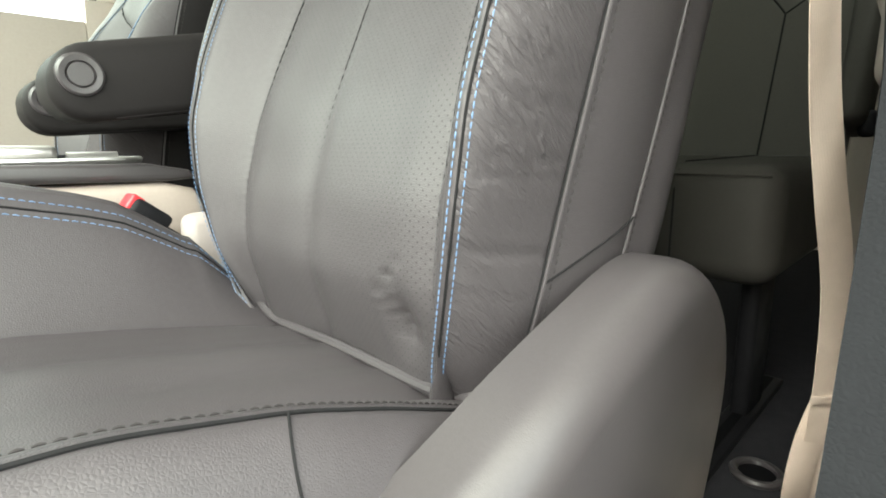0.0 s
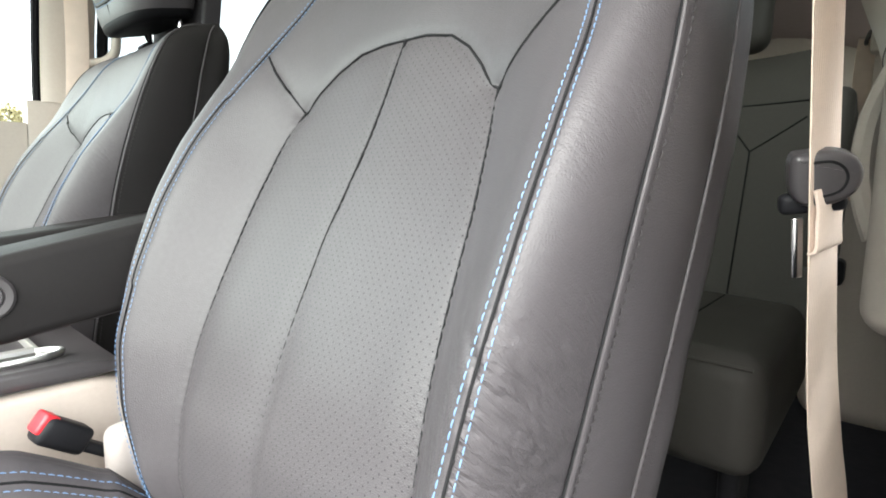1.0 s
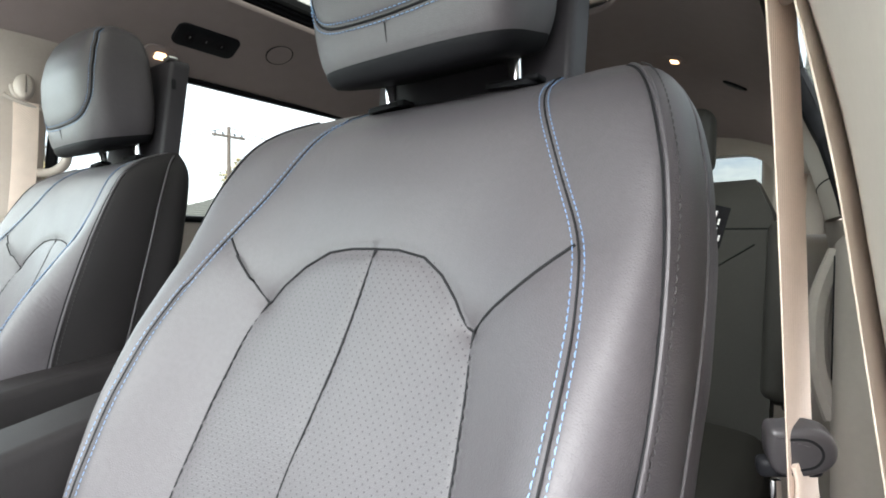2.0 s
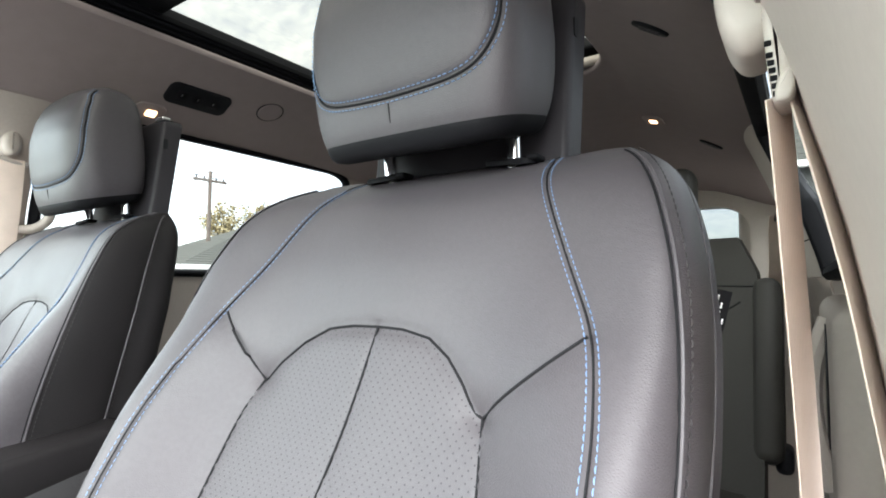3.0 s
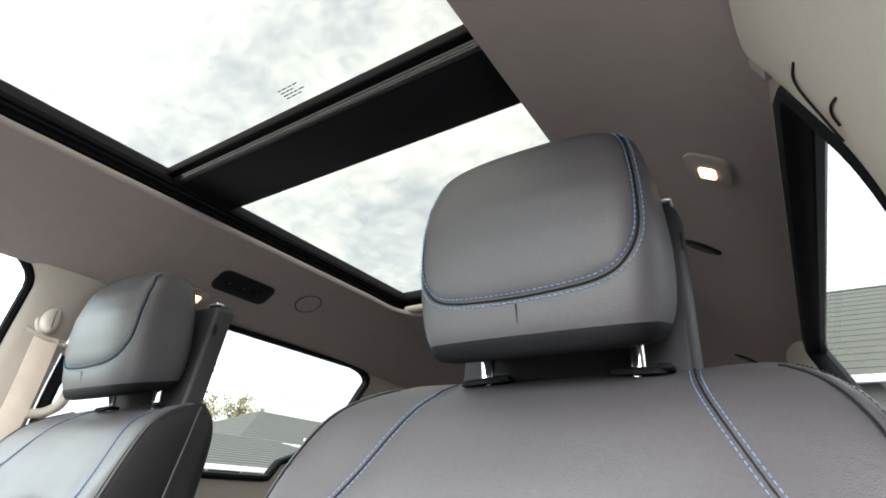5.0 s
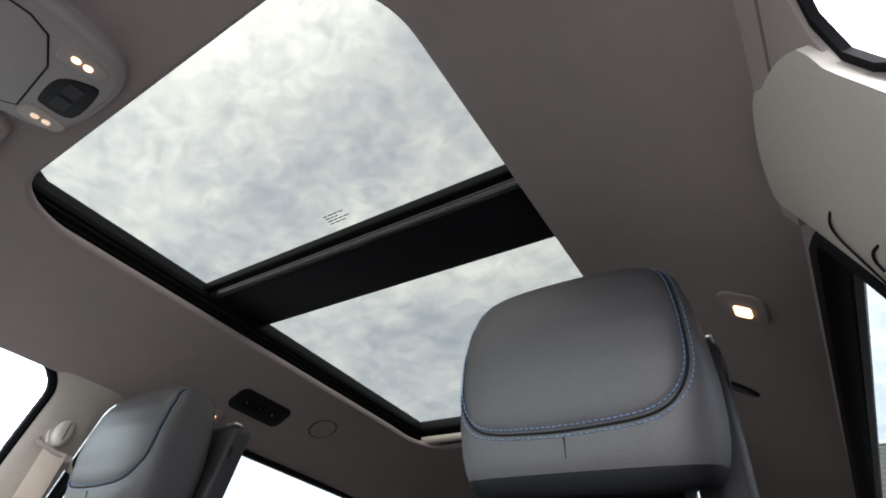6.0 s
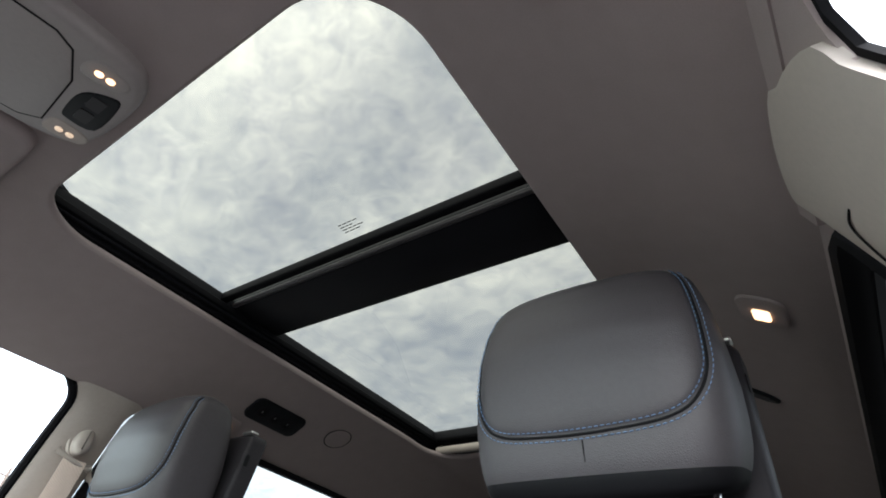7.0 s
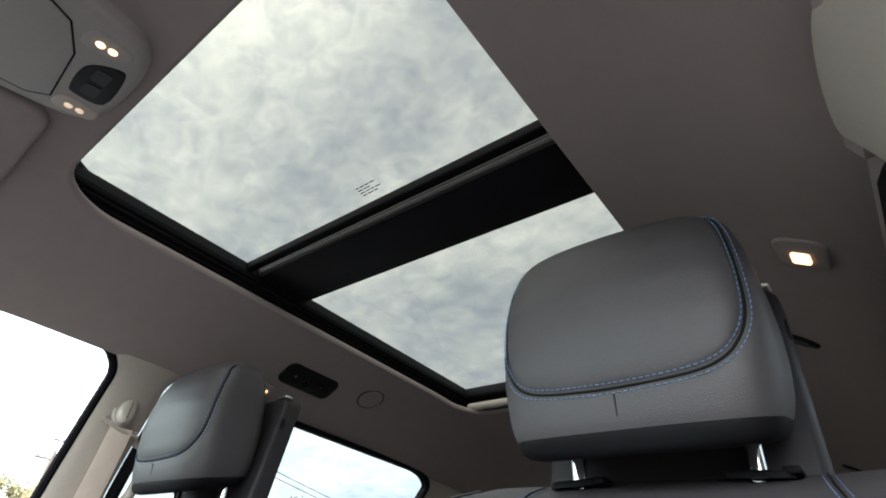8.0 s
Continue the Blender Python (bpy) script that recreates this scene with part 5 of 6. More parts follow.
def map_console():
    con = thing("overhead_console", "taupe overhead console with lit map lamps", "overhead console")
    at = on_ceiling(XC - 0.035, -0.60)
    out = [(-0.108, 0.070), (-0.094, 0.104), (-0.05, 0.122), (0.04, 0.124), (0.086, 0.112), (0.108, 0.082), (0.118, 0.0), (0.118, -0.17), (-0.112, -0.17), (-0.112, 0.0)]
    sm = smooth_loop(out)
    body = part("body", dome(sm, lambda a, b, d: at(a, b, d - 0.006), 0.026, 0.012, 0.10), OVERHEAD, con, "taupe moulded plastic body")
    flap = [(-0.088, -0.10), (-0.088, 0.035), (-0.072, 0.058), (0.030, 0.052), (0.078, 0.032), (0.090, 0.010), (0.090, -0.10)]
    door = part("sunglass_door", dome(flap, lambda a, b, d: at(a, b, d + 0.016), 0.006, 0.003, 0.03), OVERHEAD, body, "storage flap")
    part("gap_line", tube([at(a, b, 0.0202) for a, b in flap], 0.0014, 6), SEAM, body)
    part("gap_line", tube([at(a, b, 0.0205) for a, b in ((-0.086, -0.030), (-0.02, -0.034), (0.05, -0.034), (0.088, -0.030))], 0.0011, 6), SEAM, body)
    sw = smooth_loop([(-0.043, 0.076), (-0.036, 0.110), (0.036, 0.108), (0.044, 0.094), (0.020, 0.068), (-0.030, 0.067)], 4)
    part("switch_block", dome(sw, lambda a, b, d: at(a, b, d + 0.016), 0.006, 0.003, 0.08), BLACK, body, "dark switch block")
    for k in range(2):
        part("switch", extrude_outline(rounded(0.026, 0.018, 0.003, 3), lambda a, b, d, k=k: at(a - 0.018 + 0.034 * k, b + 0.088, d + 0.0215), 0.0015), DARK_PLASTIC, body)
    circ = [(0.0052 * math.cos(2 * math.pi * q / 12), 0.0052 * math.sin(2 * math.pi * q / 12)) for q in range(12)]
    for x, y, m, lens in ((0.070, 0.073, LAMP, OVERHEAD), (-0.072, 0.087, LAMP_DIM, CONSOLE)):
        shape = smooth_loop([(-0.016, -0.022), (-0.012, 0.022), (0.012, 0.024), (0.017, -0.018)], 4)
        ln = part("lamp_lens", dome(shape, lambda a, b, d, x=x, y=y: at(x + a, y + b, d + 0.0165), 0.005, 0.002, 0.12), lens, body, "map lamp lens")
        for k in (-1, 1):
            part("bulb", extrude_outline(circ, lambda a, b, d, k=k, x=x, y=y: at(x + a * 0.9, y + b + 0.0068 * k, d + 0.021), 0.003, 0.0015), m, ln, "lit bulb")


map_console()


def sun_visor(s):
    v = thing("sun_visor", "taupe fabric sun visor folded against the roof", "sun visor", "sun visors")
    at = on_ceiling(XC + s * 0.348, -0.60)
    part("flap", extrude_outline(rounded(0.36, 0.16, 0.03, 6), lambda a, b, d: at(a, b, d + 0.003), 0.018, 0.008), HEADLINER, v)


sun_visor(-1)


def belt_anchor_driver():
    """The height adjuster on the driver's pillar: a rounded cover, a dark slot and the moulded belt hook."""
    an = thing("belt_guide", "pale grey seat belt height adjuster and hook on the driver's pillar", "seat belt guide", "belt guides")
    teardrop = smooth_loop([(0.2945, 0.9645), (0.2865, 0.9710), (0.2810, 0.985), (0.2785, 1.005), (0.2795, 1.026), (0.2865, 1.041), (0.2960, 1.040), (0.3060, 1.024), (0.3200, 1.000), (0.3180, 0.985), (0.3060, 0.968)])
    cov = part("cover", dome(teardrop, lambda a, b, d: Vector((a, -0.093 - d, b)), 0.048, 0.014, 0.42, 8), TRIM, an, "pale grey rounded adjuster cover")
    line = [(0.2815, 1.028), (0.2825, 1.007), (0.2925, 1.0125), (0.302, 1.018)]
    part("cover_line", tube(smooth_path([(a, -0.1398, b) for a, b in line], 4), 0.0009, 5), SEAM, cov)
    slot = smooth_loop([(0.2935, 1.0035), (0.3015, 1.010), (0.3070, 1.000), (0.3075, 0.988), (0.3062, 0.978), (0.3040, 0.978), (0.3005, 0.988)], 4)
    part("slot", extrude_outline(slot, lambda a, b, d: Vector((a, -0.120 - d, b)), 0.0205), RUBBER, cov, "dark slot")
    arm = smooth_path([(0.298, -0.140, 0.999), (0.3015, -0.147, 0.997), (0.305, -0.148, 0.988)], 5)
    part("hook_arm", tube(arm, 0.0042, 10), TRIM, an, "pale pivot arm")
    hook = smooth_loop([(0.3075, 0.995), (0.3120, 0.990), (0.3138, 0.975), (0.3168, 0.953), (0.3178, 0.936), (0.3150, 0.9295), (0.3088, 0.930), (0.3066, 0.938), (0.3050, 0.956), (0.3040, 0.975), (0.3045, 0.988)], 5)
    part("guide_hook", extrude_outline(hook, lambda a, b, d: Vector((a, -0.122 - d, b)), 0.026, 0.004, 5), TRIM, an, "pale grey moulded belt hook")
    foot = smooth_loop([(0.3128, 0.9455), (0.3170, 0.946), (0.3178, 0.936), (0.3146, 0.9300), (0.3088, 0.9305), (0.3094, 0.939)], 4)
    part("hook_foot", extrude_outline(foot, lambda a, b, d: Vector((a, -0.130 - d, b)), 0.0196, 0.002, 3), TRIM, an)
    for k in range(7):
        a, b = 0.3062 + 0.00055 * k, 0.9610 - 0.0043 * k - (0.0012 if k else -0.0012)
        part("rib_window", rbox(a, -0.1478, b, 0.0034, 0.0012, 0.0031, 0.0004, 2), RUBBER, an, "black ribbed slot")
    an.location.x = 0.0035
    return an


def belt_anchor_passenger():
    an = thing("belt_guide", "pale grey seat belt guide on the passenger pillar", "seat belt guide", "belt guides")
    x, y, z = XC - W_IN(1.13) + 0.010, -0.086, 1.134
    tilt = 0.36
    oval = [(0.0185 * math.cos(2 * math.pi * k / 24), 0.034 * math.sin(2 * math.pi * k / 24)) for k in range(24)]
    part("cover", extrude_outline(oval, lambda a, b, d: Vector((x + d + tilt * -b, y + a + 0.12 * b, z + b)), 0.028, 0.014, 6), TRIM, an, "pale oval pivot cover")
    part("cover_recess", extrude_outline([(1.35 * a, 1.22 * b) for a, b in oval], lambda a, b, d: Vector((x - 0.004 + d + tilt * -b, y + a + 0.12 * b, z + b + 0.004)), 0.009, 0.004), TRIM, an)
    bar = smooth_path([(x + 0.016, -0.124, 1.104), (x + 0.022, -0.110, 1.097), (x + 0.024, -0.085, 1.090), (x + 0.022, -0.062, 1.086), (x + 0.018, -0.050, 1.088)])
    part("guide_ring", tube(bar, lambda t: 0.0050 + 0.0030 * abs(2 * t - 1) ** 4, 10), TRIM, an, "pale belt ring")
    return x


belt_anchor_driver()
xp_ = belt_anchor_passenger()


# ---- driver's seat belt ----
belt = thing("seat_belt", "beige webbing seat belt hanging beside the driver's seat", "seat belt")
B1 = [(0.338, 0.155, 0.05), (0.345, 0.160, 0.12), (0.347, 0.152, 0.21), (0.343, 0.122, 0.33), (0.335, 0.066, 0.43), (0.329, 0.018, 0.52), (0.324, -0.030, 0.65), (0.319, -0.075, 0.80), (0.316, -0.102, 0.88), (0.313, -0.124, 0.94)]


path = smooth_path(B1)
acr = []
for i in range(len(path)):
    t = i / (len(path) - 1)
    a = radians(np.interp(path[i].z, (0.1, 0.3, 0.42, 0.6, 0.95), (46, 64, 70, 76, 77)))
    acr.append(Vector((math.cos(a), math.sin(a), 0)))
part("webbing", ribbon(path, acr, 0.046, 0.0016), WEBBING, belt, "beige woven webbing")
B2 = [(0.3200, -0.126, 0.958), (0.3245, -0.118, 0.93), (0.331, -0.112, 0.90), (0.345, -0.105, 0.83), (0.357, -0.09, 0.75), (0.370, -0.08, 0.66), (0.380, -0.072, 0.60)]
path2 = smooth_path(B2)
part("webbing", ribbon(path2, [Vector((0.22, 0.97, 0))] * len(path2), 0.046, 0.0016), WEBBING, belt, "beige woven webbing")


def belt_tongue(at_z):
    i = min(range(len(path)), key=lambda k: abs(path[k].z - at_z))
    c, up = path[i], (path[i + 1] - path[i - 1]).normalized()
    ac = Vector((0.93, 0.36, 0))
    ac = (ac - up * ac.dot(up)).normalized()
    fw = ac.cross(up).normalized()
    if fw.y > 0:
        fw = -fw
    tg = thing("belt_tongue", "black plastic belt tongue with chrome blade on the webbing", "seat belt tongue")

    K = 0.44

    def place(a, b, d):
        return c + ac * (a * K - 0.003) + up * (b * K) + fw * (d * K + 0.001)
    base = [(-0.042, 0.034), (-0.02, 0.040), (0.012, 0.039), (0.036, 0.028), (0.047, 0.006), (0.044, -0.018), (0.028, -0.036), (0.0, -0.044), (-0.03, -0.040), (-0.044, -0.014)]
    Q = [np.array(q) for q in base]
    sm = [tuple(spline(Q[i - 1], Q[i], Q[(i + 1) % 10], Q[(i + 2) % 10], k / 4)) for i in range(10) for k in range(4)]
    part("tongue_body", extrude_outline(sm, place, 0.034, 0.012, 5), PLASTIC, tg, "moulded grey-black grip")
    line = [np.array(q) for q in ((-0.02, 0.026), (0.006, 0.025), (0.022, 0.012), (0.025, -0.006), (0.014, -0.022), (-0.012, -0.028))]
    part("grip_line", tube([place(*spline(line[max(i - 1, 0)], line[i], line[i + 1], line[min(i + 2, 5)], k / 4), 0.0342) for i in range(5) for k in range(5)], 0.0009, 5), SEAM, tg)
    part("shoulder", rbox(0, 0, 0, 0.040, 0.012, 0.015, 0.005), BLACK, tg).matrix_basis = Matrix.Translation(place(-0.01, -0.045, 0.0)) @ Matrix(((ac.x, fw.x, up.x, 0), (ac.y, fw.y, up.y, 0), (ac.z, fw.z, up.z, 0), (0, 0, 0, 1)))
    bl = part("blade", rbox(0, 0, 0, 0.007, 0.003, 0.046, 0.0012, 2), CHROME, tg, "chrome latch blade")
    bl.matrix_basis = Matrix.Translation(place(-0.030, -0.120, 0.004)) @ Matrix(((ac.x, fw.x, up.x, 0), (ac.y, fw.y, up.y, 0), (ac.z, fw.z, up.z, 0), (0, 0, 0, 1)))
    # folded stop of webbing under the tongue
    side = acr[i]
    face = side.cross(up).normalized()
    if face.dot(fw) < 0:
        face = -face
    lp = [c + side * -0.004 + up * a + face * b for a, b in ((-0.008, 0.002), (-0.022, 0.0045), (-0.036, 0.0045), (-0.050, 0.0042), (-0.055, 0.002))]
    run = smooth_path(lp, 4)
    part("webbing_fold", ribbon(run, [side] * len(run), 0.038, 0.003), WEBBING, belt, "stitched fold of webbing")


belt_tongue(0.672)
# sewn loop at the belt's lower end
lp = smooth_path([path[0] + Vector((0.006, 0.028, 0.13)), path[0] + Vector((-0.002, 0.0, 0.09)), path[0] + Vector((-0.006, -0.02, 0.045)), path[0] + Vector((-0.008, -0.012, -0.005))])
part("webbing_fold", ribbon(lp, [Vector((0.6, 0.8, 0))] * len(lp), 0.036, 0.003), WEBBING, belt, "doubled sewn webbing end")
sb = part("stitch_block", rbox(0, 0, 0, 0.042, 0.004, 0.01, 0.001), WEBBING, belt)
sb.matrix_basis = Matrix.Translation(path[14] + Vector((0, -0.003, 0))) @ pose(0, 0, 0, 0, 0, 50)
part("anchor_sleeve", rbox(0.345, 0.09, 0.045, 0.03, 0.034, 0.07, 0.006), WEBBING, belt, "pale plastic anchor sleeve")

# passenger belt
pb = thing("seat_belt", "beige webbing seat belt against the passenger pillar", "seat belt")
x0 = xp_ + 0.026
pts = smooth_path([(x0, -0.086, 1.094), (x0 - 0.008, -0.085, 1.04), (x0 - 0.03, -0.083, 0.95), (x0 - 0.06, -0.085, 0.83), (x0 - 0.085, -0.10, 0.68), (x0 - 0.10, -0.10, 0.50)])
part("webbing", ribbon(pts, [Vector((0.1, 1, 0))] * len(pts), 0.046, 0.0016), WEBBING, pb)

# passenger grab handle on the pillar, behind the belt
gh = thing("grab_handle", "pale grey grab handle on the centre pillar", "grab handle")
gx = XC - W_IN(0.98) + 0.045
pts = smooth_path([(gx - 0.035, -0.045, 1.098), (gx - 0.016, -0.025, 1.088), (gx, 0.0, 1.060), (gx, 0.006, 1.03), (gx - 0.002, 0.006, 1.0), (gx - 0.006, 0.0, 0.97), (gx - 0.02, -0.02, 0.95), (gx - 0.035, -0.045, 0.946)])
part("bar", tube(pts, 0.011, 10), TRIM, gh)


# ---- centre console ----
def centre_console():
    con = thing("centre_console", "beige centre console with silver-trimmed dark top", "centre console")
    xa, xb = -0.56, -0.335
    prof = [(-1.2, 0.02), (-1.2, 0.49), (-0.9, 0.46), (-0.6, 0.435), (-0.45, 0.428), (-0.30, 0.426), (-0.262, 0.416), (-0.25, 0.39), (-0.25, 0.02)]
    part("body", extrude_outline(prof, lambda a, b, d: Vector((xa + d, a, b)), xb - xa, 0.012, 4), CONSOLE, con, "beige plastic side")
    top = [(-1.2, 0.48), (-1.2, 0.51), (-0.9, 0.48), (-0.6, 0.458), (-0.45, 0.454), (-0.32, 0.452), (-0.27, 0.442), (-0.262, 0.430), (-0.30, 0.428), (-0.6, 0.436)]
    part("top", extrude_outline(top, lambda a, b, d: Vector((xa - 0.004 + d, a, b)), xb - xa + 0.010, 0.006, 4), PLASTIC, con, "dark grey console top")
    pts = [Vector((xb - 0.02, y, 0.456 + (0.04 * (-0.6 - y) if y < -0.6 else 0))) for y in lin(-0.9, -0.34, 24)] + [Vector((xb - 0.02 - 0.03 * t, -0.34 + 0.02 * math.sin(math.pi * t), 0.456)) for t in lin(0, 1, 8)] + [Vector((xb - 0.05 - 0.1 * t, -0.34, 0.456)) for t in lin(0.1, 1, 5)]
    part("trim_strip", tube(pts, 0.006, 8, flat=0.6), SILVER, con, "satin silver trim strip")
    part("tray_lid", extrude_outline(rounded(0.12, 0.20, 0.02, 5), lambda a, b, d: Vector(((xa + xb) / 2 + a, -0.48 + b, 0.454 + d)), 0.01, 0.004), BLACK, con, "black tray lid")
    part("lever", rbox((xa + xb) / 2 + 0.075, -0.445, 0.467, 0.03, 0.07, 0.018, 0.007), SILVER, con, "silver lever")
    part("lever", tube([(xb - 0.035, -0.40, 0.462), (xb - 0.035, -0.345, 0.462)], 0.006, 8), SILVER, con, "silver catch")


centre_console()


def buckle():
    b = thing("belt_buckle", "black belt buckle with a red release button", "seat belt buckle")
    m = pose(-0.290, -0.342, 0.388, -38, 0, 6)
    part("body", rbox(0, 0, 0, 0.032, 0.052, 0.030, 0.007), BLACK, b)
    part("release_button", rbox(0, -0.022, 0.005, 0.025, 0.016, 0.022, 0.003), RED, b, "red release button")
    part("stalk", rbox(0, 0.040, -0.004, 0.024, 0.05, 0.012, 0.004), BLACK, b)
    b.matrix_basis = m


buckle()
# pale trim bracket between cushion and console
br = thing("seat_bracket", "pale plastic seat side trim beside the console", "seat trim")
part("plate", rbox(-0.266, -0.215, 0.315, 0.034, 0.19, 0.15, 0.015), OVERHEAD, br)

# ---- second-row seat behind the driver ----
def rear_seat():
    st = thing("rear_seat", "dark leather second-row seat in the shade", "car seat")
    cx, y0, yb = 0.0, 0.26, 0.66

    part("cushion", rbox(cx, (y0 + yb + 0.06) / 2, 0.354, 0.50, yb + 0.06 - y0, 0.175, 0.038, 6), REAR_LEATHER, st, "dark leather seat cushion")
    part("welt", tube([(cx + 0.235 * u, y0 + 0.006, 0.425) for u in lin(-1, 1, 20)], 0.003, 6), REAR_LEATHER, st)
    for x in (-0.11, 0.11):
        part("seam", tube([(cx + x, y0 - 0.0005, z) for z in lin(0.29, 0.40, 6)] + [(cx + x, y0 + 0.012, 0.430), (cx + x, y0 + 0.04, 0.442)], 0.0016, 5), SEAM, st)
        part("seam", tube([(cx + x, y, 0.442) for y in lin(y0 + 0.04, yb, 10)], 0.0016, 5), SEAM, st)

    def ba(u, v, d):
        w = 0.245 - 0.02 * v ** 4 - 0.03 * max(0, v - 0.85) / 0.15
        y = yb + 0.20 * v - 0.035 * abs(u) ** 2.5 + d + 0.03 * max(0, v - 0.9) / 0.1
        return Vector((cx + w * u, y, 0.39 + 0.545 * v))
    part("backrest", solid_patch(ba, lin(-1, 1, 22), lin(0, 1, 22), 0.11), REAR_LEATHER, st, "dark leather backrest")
    for u in (-0.45, 0.45):
        part("seam", tube([ba(u, v, -0.0006) for v in lin(0.02, 0.62, 16)], 0.0018, 5), SEAM, st)
    part("seam", tube([ba(0.45 + 0.4 * t, 0.62 + 0.12 * t, -0.0006) for t in lin(0, 1, 10)], 0.0018, 5), SEAM, st)
    part("seam", tube([ba(0.45 - 0.9 * t, 0.62 + 0.17 * math.sin(math.pi * t), -0.0006) for t in lin(0, 1, 14)], 0.0018, 5), SEAM, st)
    part("seam", tube([ba(u, 0.80, -0.0006) for u in lin(0.25, 0.98, 14)], 0.0018, 5), SEAM, st)
    # bolster wing beside the door
    part("side_bolster", rbox(cx + 0.252, yb + 0.11, 0.66, 0.05, 0.12, 0.36, 0.022, 4, turn=pose(0, 0, 0, -18, 0, 0)), REAR_LEATHER, st)
    part("recline_lever", rbox(cx + 0.275, yb + 0.07, 0.50, 0.03, 0.06, 0.05, 0.012), BLACK, st)
    hr = rbox(cx, yb + 0.235, 1.03, 0.22, 0.085, 0.16, 0.035, 5, turn=pose(0, 0, 0, -6, 0, 0))
    h = part("headrest", hr, REAR_LEATHER, st, "dark leather headrest")
    for s in (-1, 1):
        part("post", tube([(cx + s * 0.06, yb + 0.23, 0.91), (cx + s * 0.06, yb + 0.235, 0.98)], 0.006, 8), CHROME, h)
    for s in (-1, 1):
        part("leg", rbox(cx + s * 0.19, 0.45, 0.14, 0.03, 0.10, 0.28, 0.01), BLACK, st)
    st.location = (0.008, 0.0, 0.0)


rear_seat()


def tie_down(x, y):
    t = thing("tie_down_ring", "round grey tie-down ring in the carpet", "floor fitting", at=(x, y, 0.0))
    part("rim", tube([(0.03 * math.cos(a), 0.03 * math.sin(a), 0.004) for a in (2 * math.pi * k / 24 for k in range(25))], 0.006, 8), PLASTIC, t)
    part("cup", extrude_outline([(0.027 * math.cos(2 * math.pi * k / 20), 0.027 * math.sin(2 * math.pi * k / 20)) for k in range(20)], lambda a, b, d: Vector((a, b, d)), 0.003), RUBBER, t)


tie_down(0.267, 0.253)
rail = thing("seat_rail", "dark steel seat rail sunk in the carpet", "seat rail")
part("rail", rbox(0.20, 0.40, 0.004, 0.045, 0.42, 0.014, 0.003), BLACK, rail)
part("slot", rbox(0.20, 0.40, 0.0115, 0.016, 0.40, 0.002, 0.0), RUBBER, rail)

# rear belt retractor trim on the far pillar
rb = thing("belt_guide", "dark rear belt ring on the pillar trim", "seat belt guide", "belt guides")
part("ring", tube([Vector((0.268 + 0.004 * math.sin(a), 1.22 + 0.02 * math.cos(a), 1.02 + 0.014 * math.sin(a))) for a in (2 * math.pi * k / 18 for k in range(19))], 0.005, 7), PLASTIC, rb)
part("plate", rbox(0.288, 1.22, 1.02, 0.03, 0.05, 0.08, 0.008), TRIM, rb)
tb = thing("seat_belt", "beige webbing seat belt hanging from the rear pillar", "seat belt")
run = smooth_path([(0.268, 1.22, 1.018), (0.264, 1.225, 0.96), (0.262, 1.235, 0.88), (0.254, 1.25, 0.76), (0.246, 1.262, 0.62)])
part("webbing", ribbon(run, [Vector((0.8, 0.6, 0))] * len(run), 0.046, 0.0016), WEBBING, tb)

# sliding door armrest and pull
da = thing("door_armrest", "pale grey moulded armrest on the sliding door", "door armrest")
part("pad", rbox(0.372, 0.40, 0.665, 0.06, 0.50, 0.30, 0.028, 5), TRIM, da, "raised door pad")
oval = [(0.030 * math.cos(2 * math.pi * k / 20), 0.085 * math.sin(2 * math.pi * k / 20)) for k in range(20)]
part("pull_recess", extrude_outline(oval, lambda a, b, d: Vector((0.3425 - d, 0.30 + a, 0.70 + b)), 0.002), BLACK, da, "dark pull recess")
part("pull_handle", tube(smooth_path([(0.345, 0.275, 0.60), (0.328, 0.285, 0.66), (0.328, 0.305, 0.73), (0.345, 0.315, 0.79)]), 0.011, 8), TRIM, da, "pale pull handle")

# ---- outside ----
bm = sheet(lambda u, v: Vector((u, v, -0.42)), [-900, -200, -60, -20, -6, 0, 6, 20, 60, 200, 900], [-900, -200, -60, -20, -6, 0, 6, 20, 60, 200, 900])
structure("ground", bm, ASPHALT, "pale worn asphalt lot", "ground")


def shingle_roof(parent, p0, ridge, eave, rows, name="roof"):
    """A sloping plane of overlapping courses: p0 is the eave's start, ridge and eave its two directions."""
    bm = bmesh.new()
    p0, ridge, eave = Vector(p0), Vector(ridge), Vector(eave)
    n = eave.cross(ridge).normalized()
    if n.z < 0:
        n = -n
    for k in range(rows):
        a, b = p0 + ridge * (k / rows), p0 + ridge * ((k + 1.15) / rows)
        q = [a + n * 0.03, a + eave + n * 0.03, b + eave + n * 0.015, b + n * 0.015]
        w = [v - n * 0.05 for v in q]
        vs = [bm.verts.new(v) for v in q + w]
        for f in ((0, 1, 2, 3), (7, 6, 5, 4), (0, 4, 5, 1), (1, 5, 6, 2), (2, 6, 7, 3), (3, 7, 4, 0)):
            bm.faces.new([vs[i] for i in f])
    return part(name, bm, SHINGLE, parent, "grey shingled roof", smooth=False)


